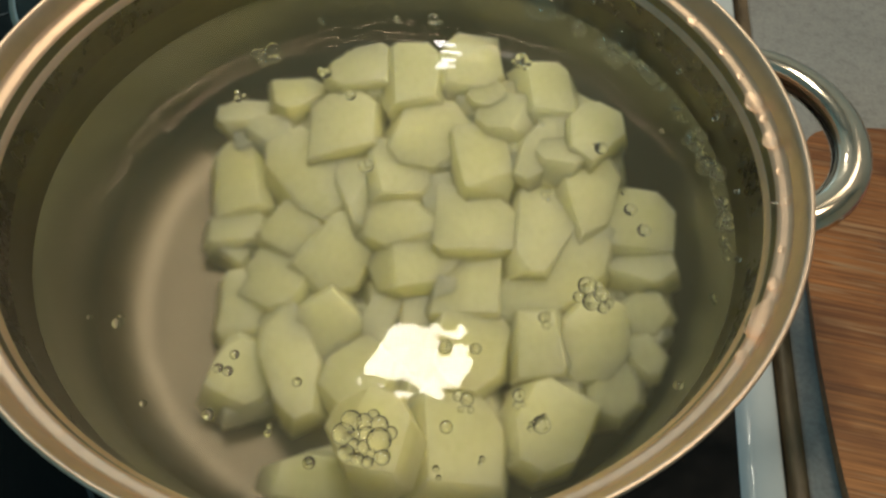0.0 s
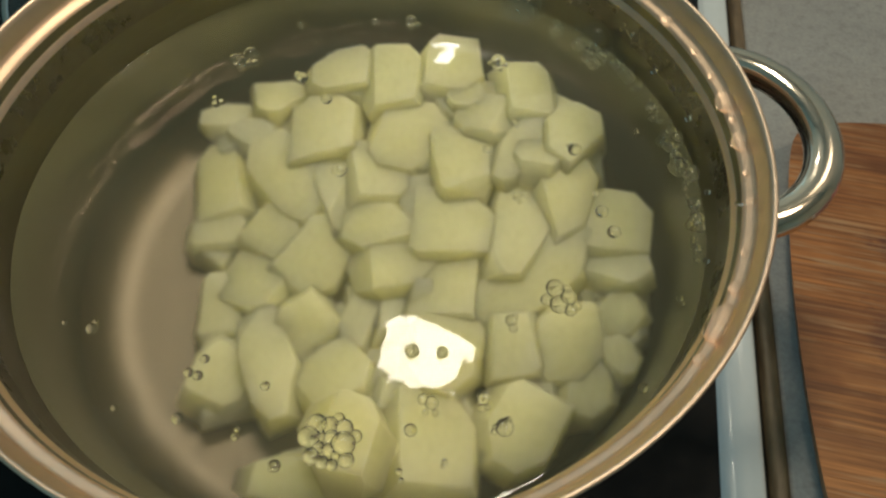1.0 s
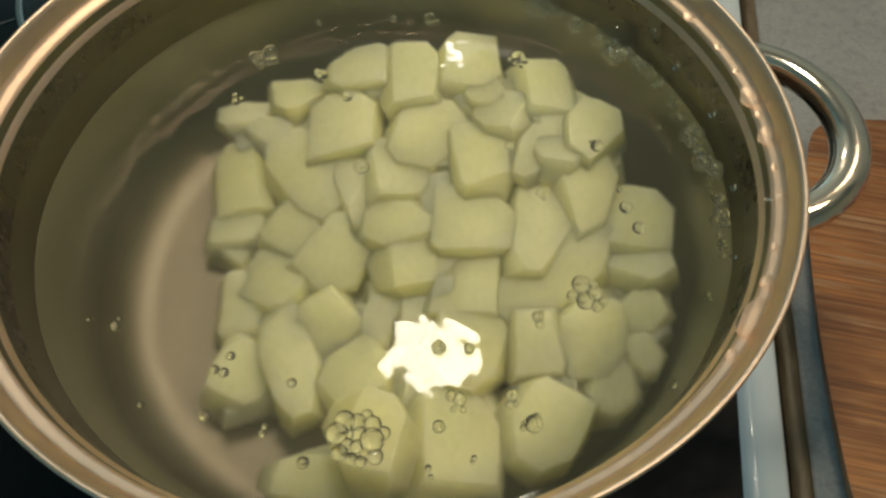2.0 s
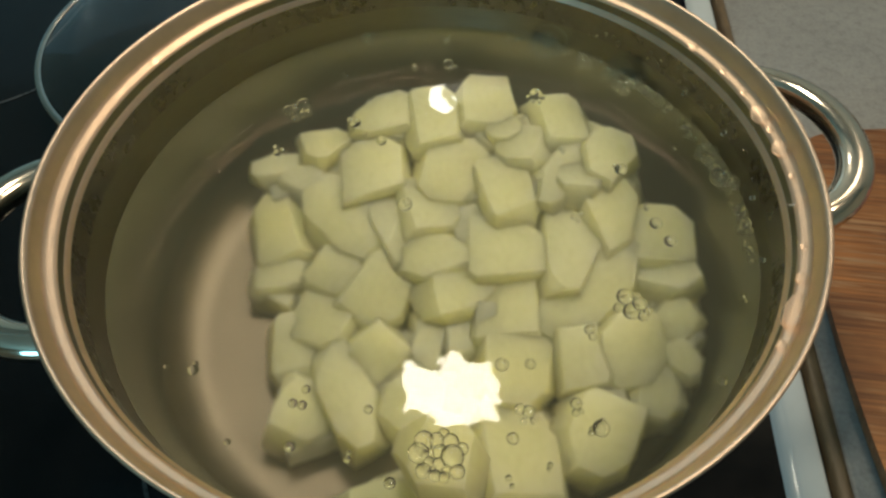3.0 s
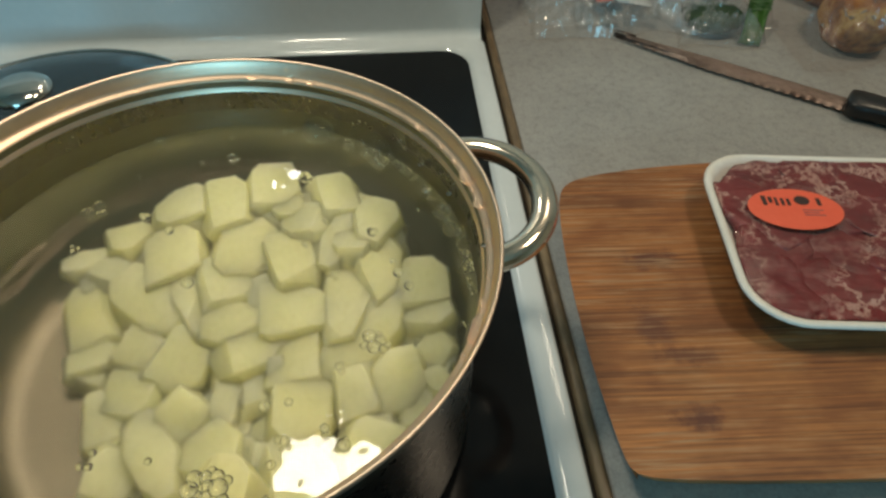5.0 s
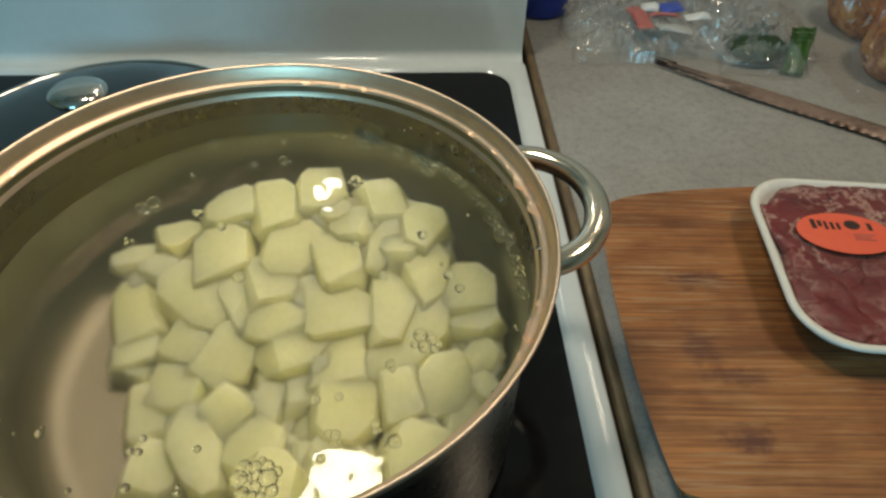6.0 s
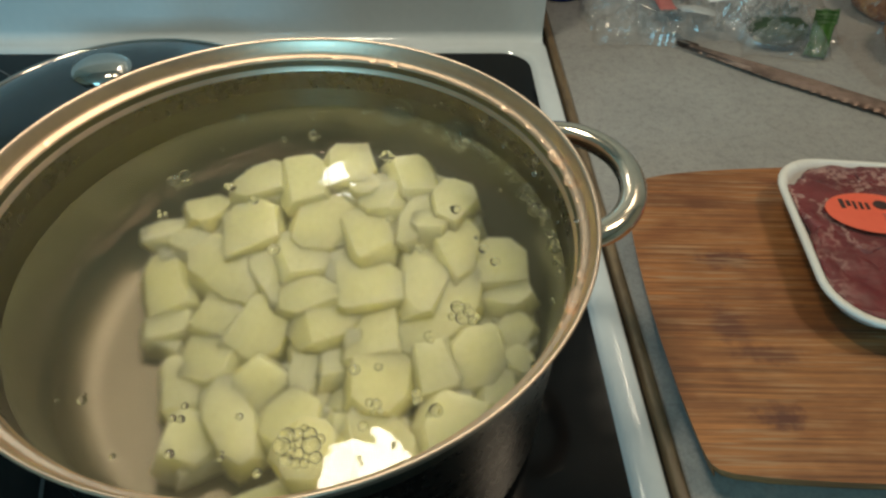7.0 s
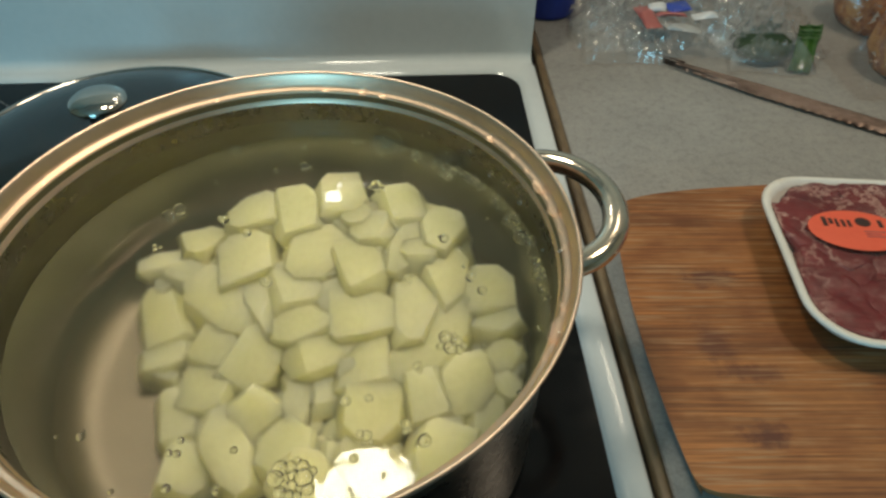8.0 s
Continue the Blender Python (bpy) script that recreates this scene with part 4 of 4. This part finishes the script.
for angle, a, b in ((16, 0.0025, 0.0037), (8, 0.0022, 0.0027), (36.3, 0.0015, 0.0019), (-3.3, 0.0030, 0.0011), (-24.5, 0.0026, 0.0058), (-18, 0.0014, 0.0018), (84, 0.0014, 0.0026), (74.5, 0.0018, 0.0021), (69, 0.0017, 0.0021),
                    (112, 0.0010, 0.0012), (12.5, 0.0009, 0.0012), (22, 0.0009, 0.0010), (28, 0.0008, 0.0012), (-30, 0.0012, 0.0014), (2, 0.0008, 0.0011), (158, 0.0010, 0.0016), (-12, 0.0008, 0.0010)):
    rim_drop(angle, a * 1.3, b * 1.25)
for angle, z, s in ((33, 0.112, 0.0013), (55, 0.115, 0.0012), (57, 0.112, 0.0011), (71, 0.121, 0.0011), (20, 0.113, 0.0012), (5, 0.110, 0.0010), (41, 0.117, 0.0010), (-8, 0.108, 0.0011), (98, 0.116, 0.0009), (130, 0.118, 0.0008)):
    u = radians(angle)
    drop(0.1203 * math.cos(u), 0.1203 * math.sin(u), z, s, s * 0.8, s * 1.5, 80)

# ---- things at the back of the worktop ----
jar = thing("blue_container", pose(0.2085, 0.4875, 0.0003), "dark blue plastic container at the back of the worktop", "container")
part("container_body", lathe([(0.0, 0.0), (0.027, 0.0), (0.0295, 0.0025), (0.030, 0.006), (0.030, 0.095), (0.028, 0.10), (0.0, 0.10)], 48), BLUE_PLASTIC, jar)
part("cap", lathe([(0.0295, 0.0985), (0.0305, 0.1), (0.0305, 0.116), (0.029, 0.118), (0.0, 0.118)], 48), BLUE_PLASTIC, jar)


def crumpled(x0, y0, x1, y1, h, seed, nx=120, ny=84, fold=34.0, dome=1.0):
    """A loose sheet of film over the worktop, puffed up and creased."""
    off = Vector((seed * 3.7, seed * 1.3, seed))
    bm = bmesh.new()
    grid = []
    for j in range(ny + 1):
        row = []
        for i in range(nx + 1):
            u, v = i / nx, j / ny
            edge = (4 * u * (1 - u)) ** 0.4 * (4 * v * (1 - v)) ** 0.4
            x, y = x0 + (x1 - x0) * u, y0 + (y1 - y0) * v
            p = Vector((x, y, 0))
            x += 0.012 * noise.noise(p * 22 + off) * (0.4 + 0.6 * (1 - edge))
            y += 0.014 * noise.noise(p * 19 - off) * (0.4 + 0.6 * (1 - edge))
            crease = 1 - abs(noise.noise(p * fold + off)) * 2
            fine = 1 - abs(noise.noise(p * fold * 2.6 + off)) * 2
            z = 0.0015 + h * edge * (0.35 * dome + 0.4 * max(crease, 0) ** 2 + 0.22 * max(fine, 0) ** 2 + 0.25 * noise.noise(p * 9 + off))
            row.append(bm.verts.new((x, y, max(z, 0.001))))
        grid.append(row)
    for j in range(ny):
        for i in range(nx):
            bm.faces.new((grid[j][i], grid[j][i + 1], grid[j + 1][i + 1], grid[j + 1][i]))
    return bm


def draped(x0, y0, x1, y1, h, seed, lift, cells=14):
    bm = crumpled(x0, y0, x1, y1, h, seed, cells, cells, 26.0)
    bmesh.ops.translate(bm, verts=bm.verts, vec=(0, 0, lift))
    return bm


bag = thing("plastic_bag", pose(0.0, 0.0, 0.0003), "crumpled clear plastic bag with printed red, white and blue flag shape", "plastic bag")
part("bag_film", crumpled(0.226, 0.366, 0.475, 0.515, 0.046, 3, 74, 46, 46.0), BAG_FILM, bag, "clear crinkled film", False).visible_shadow = False
part("bag_end", crumpled(0.224, 0.394, 0.300, 0.452, 0.040, 14, 30, 22, 60.0), BAG_FILM, bag, "tightly crinkled end of the bag", False).visible_shadow = False
part("red_print", draped(0.282, 0.378, 0.299, 0.420, 0.006, 5, 0.030, 8), RED_INK, bag, "red printed patch")
part("red_print", draped(0.297, 0.394, 0.332, 0.403, 0.005, 9, 0.031, 8), RED_INK, bag, "red printed stripe")
part("white_print", draped(0.297, 0.403, 0.314, 0.424, 0.006, 6, 0.032, 8), WHITE_INK, bag, "white printed patch")
part("blue_print", draped(0.313, 0.402, 0.340, 0.424, 0.006, 7, 0.032, 8), BLUE_INK, bag, "blue printed patch")
part("white_print", draped(0.333, 0.390, 0.358, 0.400, 0.006, 8, 0.033, 8), WHITE_INK, bag, "white printed patch")
part("grey_print", draped(0.300, 0.378, 0.334, 0.392, 0.004, 10, 0.027, 8), GREY_INK, bag, "grey printed patch")

veg_bag = thing("vegetable_bag", pose(0.0, 0.0, 0.0003), "small clear bag with green vegetable and green printed end", "vegetable bag")
part("bag_film", crumpled(0.360, 0.340, 0.442, 0.42, 0.042, 11, 34, 30, 44.0), BAG_FILM, veg_bag, "clear crinkled film", False).visible_shadow = False
veg = bmesh.new()
bmesh.ops.create_icosphere(veg, subdivisions=3, radius=1)
for v in veg.verts:
    p = v.co.copy()
    v.co = Vector((0.402 + 0.030 * p.x, 0.374 + 0.021 * p.y, 0.013 + 0.012 * p.z)) * 1.0 + 0.002 * Vector((0, 0, 1)) * noise.noise(p * 3)
part("vegetable", veg, GREEN_SKIN, veg_bag, "dark green vegetable")


def label_sheet(corners, bow):
    """The stiff printed end of a bag: a sheet that leans back between four corners, bowed and softly pleated."""
    a, b, c, d = [Vector(q) for q in corners]
    bm = bmesh.new()
    rows = []
    for j in range(17):
        v = j / 16
        row = []
        for i in range(13):
            u = i / 12
            p = a.lerp(b, u).lerp(d.lerp(c, u), v)
            lift = bow * math.sin(math.pi * v) * (0.7 + 0.3 * math.cos(3 * u)) + 0.0008 * math.sin(11 * u + 3 * v)
            row.append(bm.verts.new(p + Vector((0.0006 * math.sin(9 * v), -0.4 * lift, lift))))
        rows.append(row)
    for p, q in zip(rows, rows[1:]):
        for i in range(12):
            bm.faces.new((p[i], p[i + 1], q[i + 1], q[i]))
    bmesh.ops.solidify(bm, geom=bm.faces[:], thickness=0.0006)
    return bm


LABEL = ((0.4170, 0.3455, 0.002), (0.4365, 0.3400, 0.002), (0.4570, 0.3816, 0.030), (0.4335, 0.3818, 0.030))
label = part("green_label", label_sheet(LABEL, 0.005), GREEN_INK, veg_bag, "glossy green printed end of the bag")


def label_stripe(v0, v1):
    a, b, c, d = [Vector(q) for q in LABEL]
    up = Vector((0, -0.0006, 0.0011))
    low, high = [q + up for q in (a.lerp(d, v0), b.lerp(c, v0))], [q + up for q in (b.lerp(c, v1), a.lerp(d, v1))]
    arch = Vector((0, -0.0026, 0.0062)) * math.sin(math.pi * (v0 + v1) / 2) * 0.82
    return label_sheet([q + arch for q in low + high], 0.0)


for v0, v1 in ((0.62, 0.66), (0.72, 0.75), (0.80, 0.86), (0.93, 0.97)):
    part("stripe", label_stripe(v0, v1), PALE_GREEN, label, "pale green printed stripe")

bread = thing("bread_bag", pose(0.0, 0.0, 0.0003), "golden bread rolls inside a clear plastic bag", "bread")


def roll(x, y, z, a, b, c, turn, seed):
    bm = bmesh.new()
    bmesh.ops.create_icosphere(bm, subdivisions=4, radius=1)
    off = Vector((seed * 5.1, seed, 0))
    for v in bm.verts:
        p = v.co.copy()
        k = 1 + 0.07 * noise.noise(p * 2 + off) + 0.03 * noise.noise(p * 6 + off)
        slash = 0.12 * math.exp(-((p.x * 3.2 - round(p.x * 3.2)) * 4) ** 2) * max(p.z, 0)
        v.co = Vector((p.x * a * k, p.y * b * k, max(p.z, -0.7) * c * (k - slash)))
    bmesh.ops.rotate(bm, verts=bm.verts, matrix=Matrix.Rotation(radians(turn), 3, "Z"))
    bmesh.ops.translate(bm, verts=bm.verts, vec=(x, y, z))
    return part("bread_roll", bm, CRUST, bread, "golden baked roll")


roll(0.532, 0.352, 0.029, 0.046, 0.036, 0.040, 60, 1)
roll(0.545, 0.432, 0.030, 0.050, 0.038, 0.042, -60, 2)
roll(0.610, 0.372, 0.030, 0.050, 0.040, 0.042, 30, 3)
part("bag_film", crumpled(0.460, 0.300, 0.70, 0.51, 0.125, 21, 60, 56, 26.0, 1.7), BREAD_FILM, bread, "clear crinkled film", False).visible_shadow = False
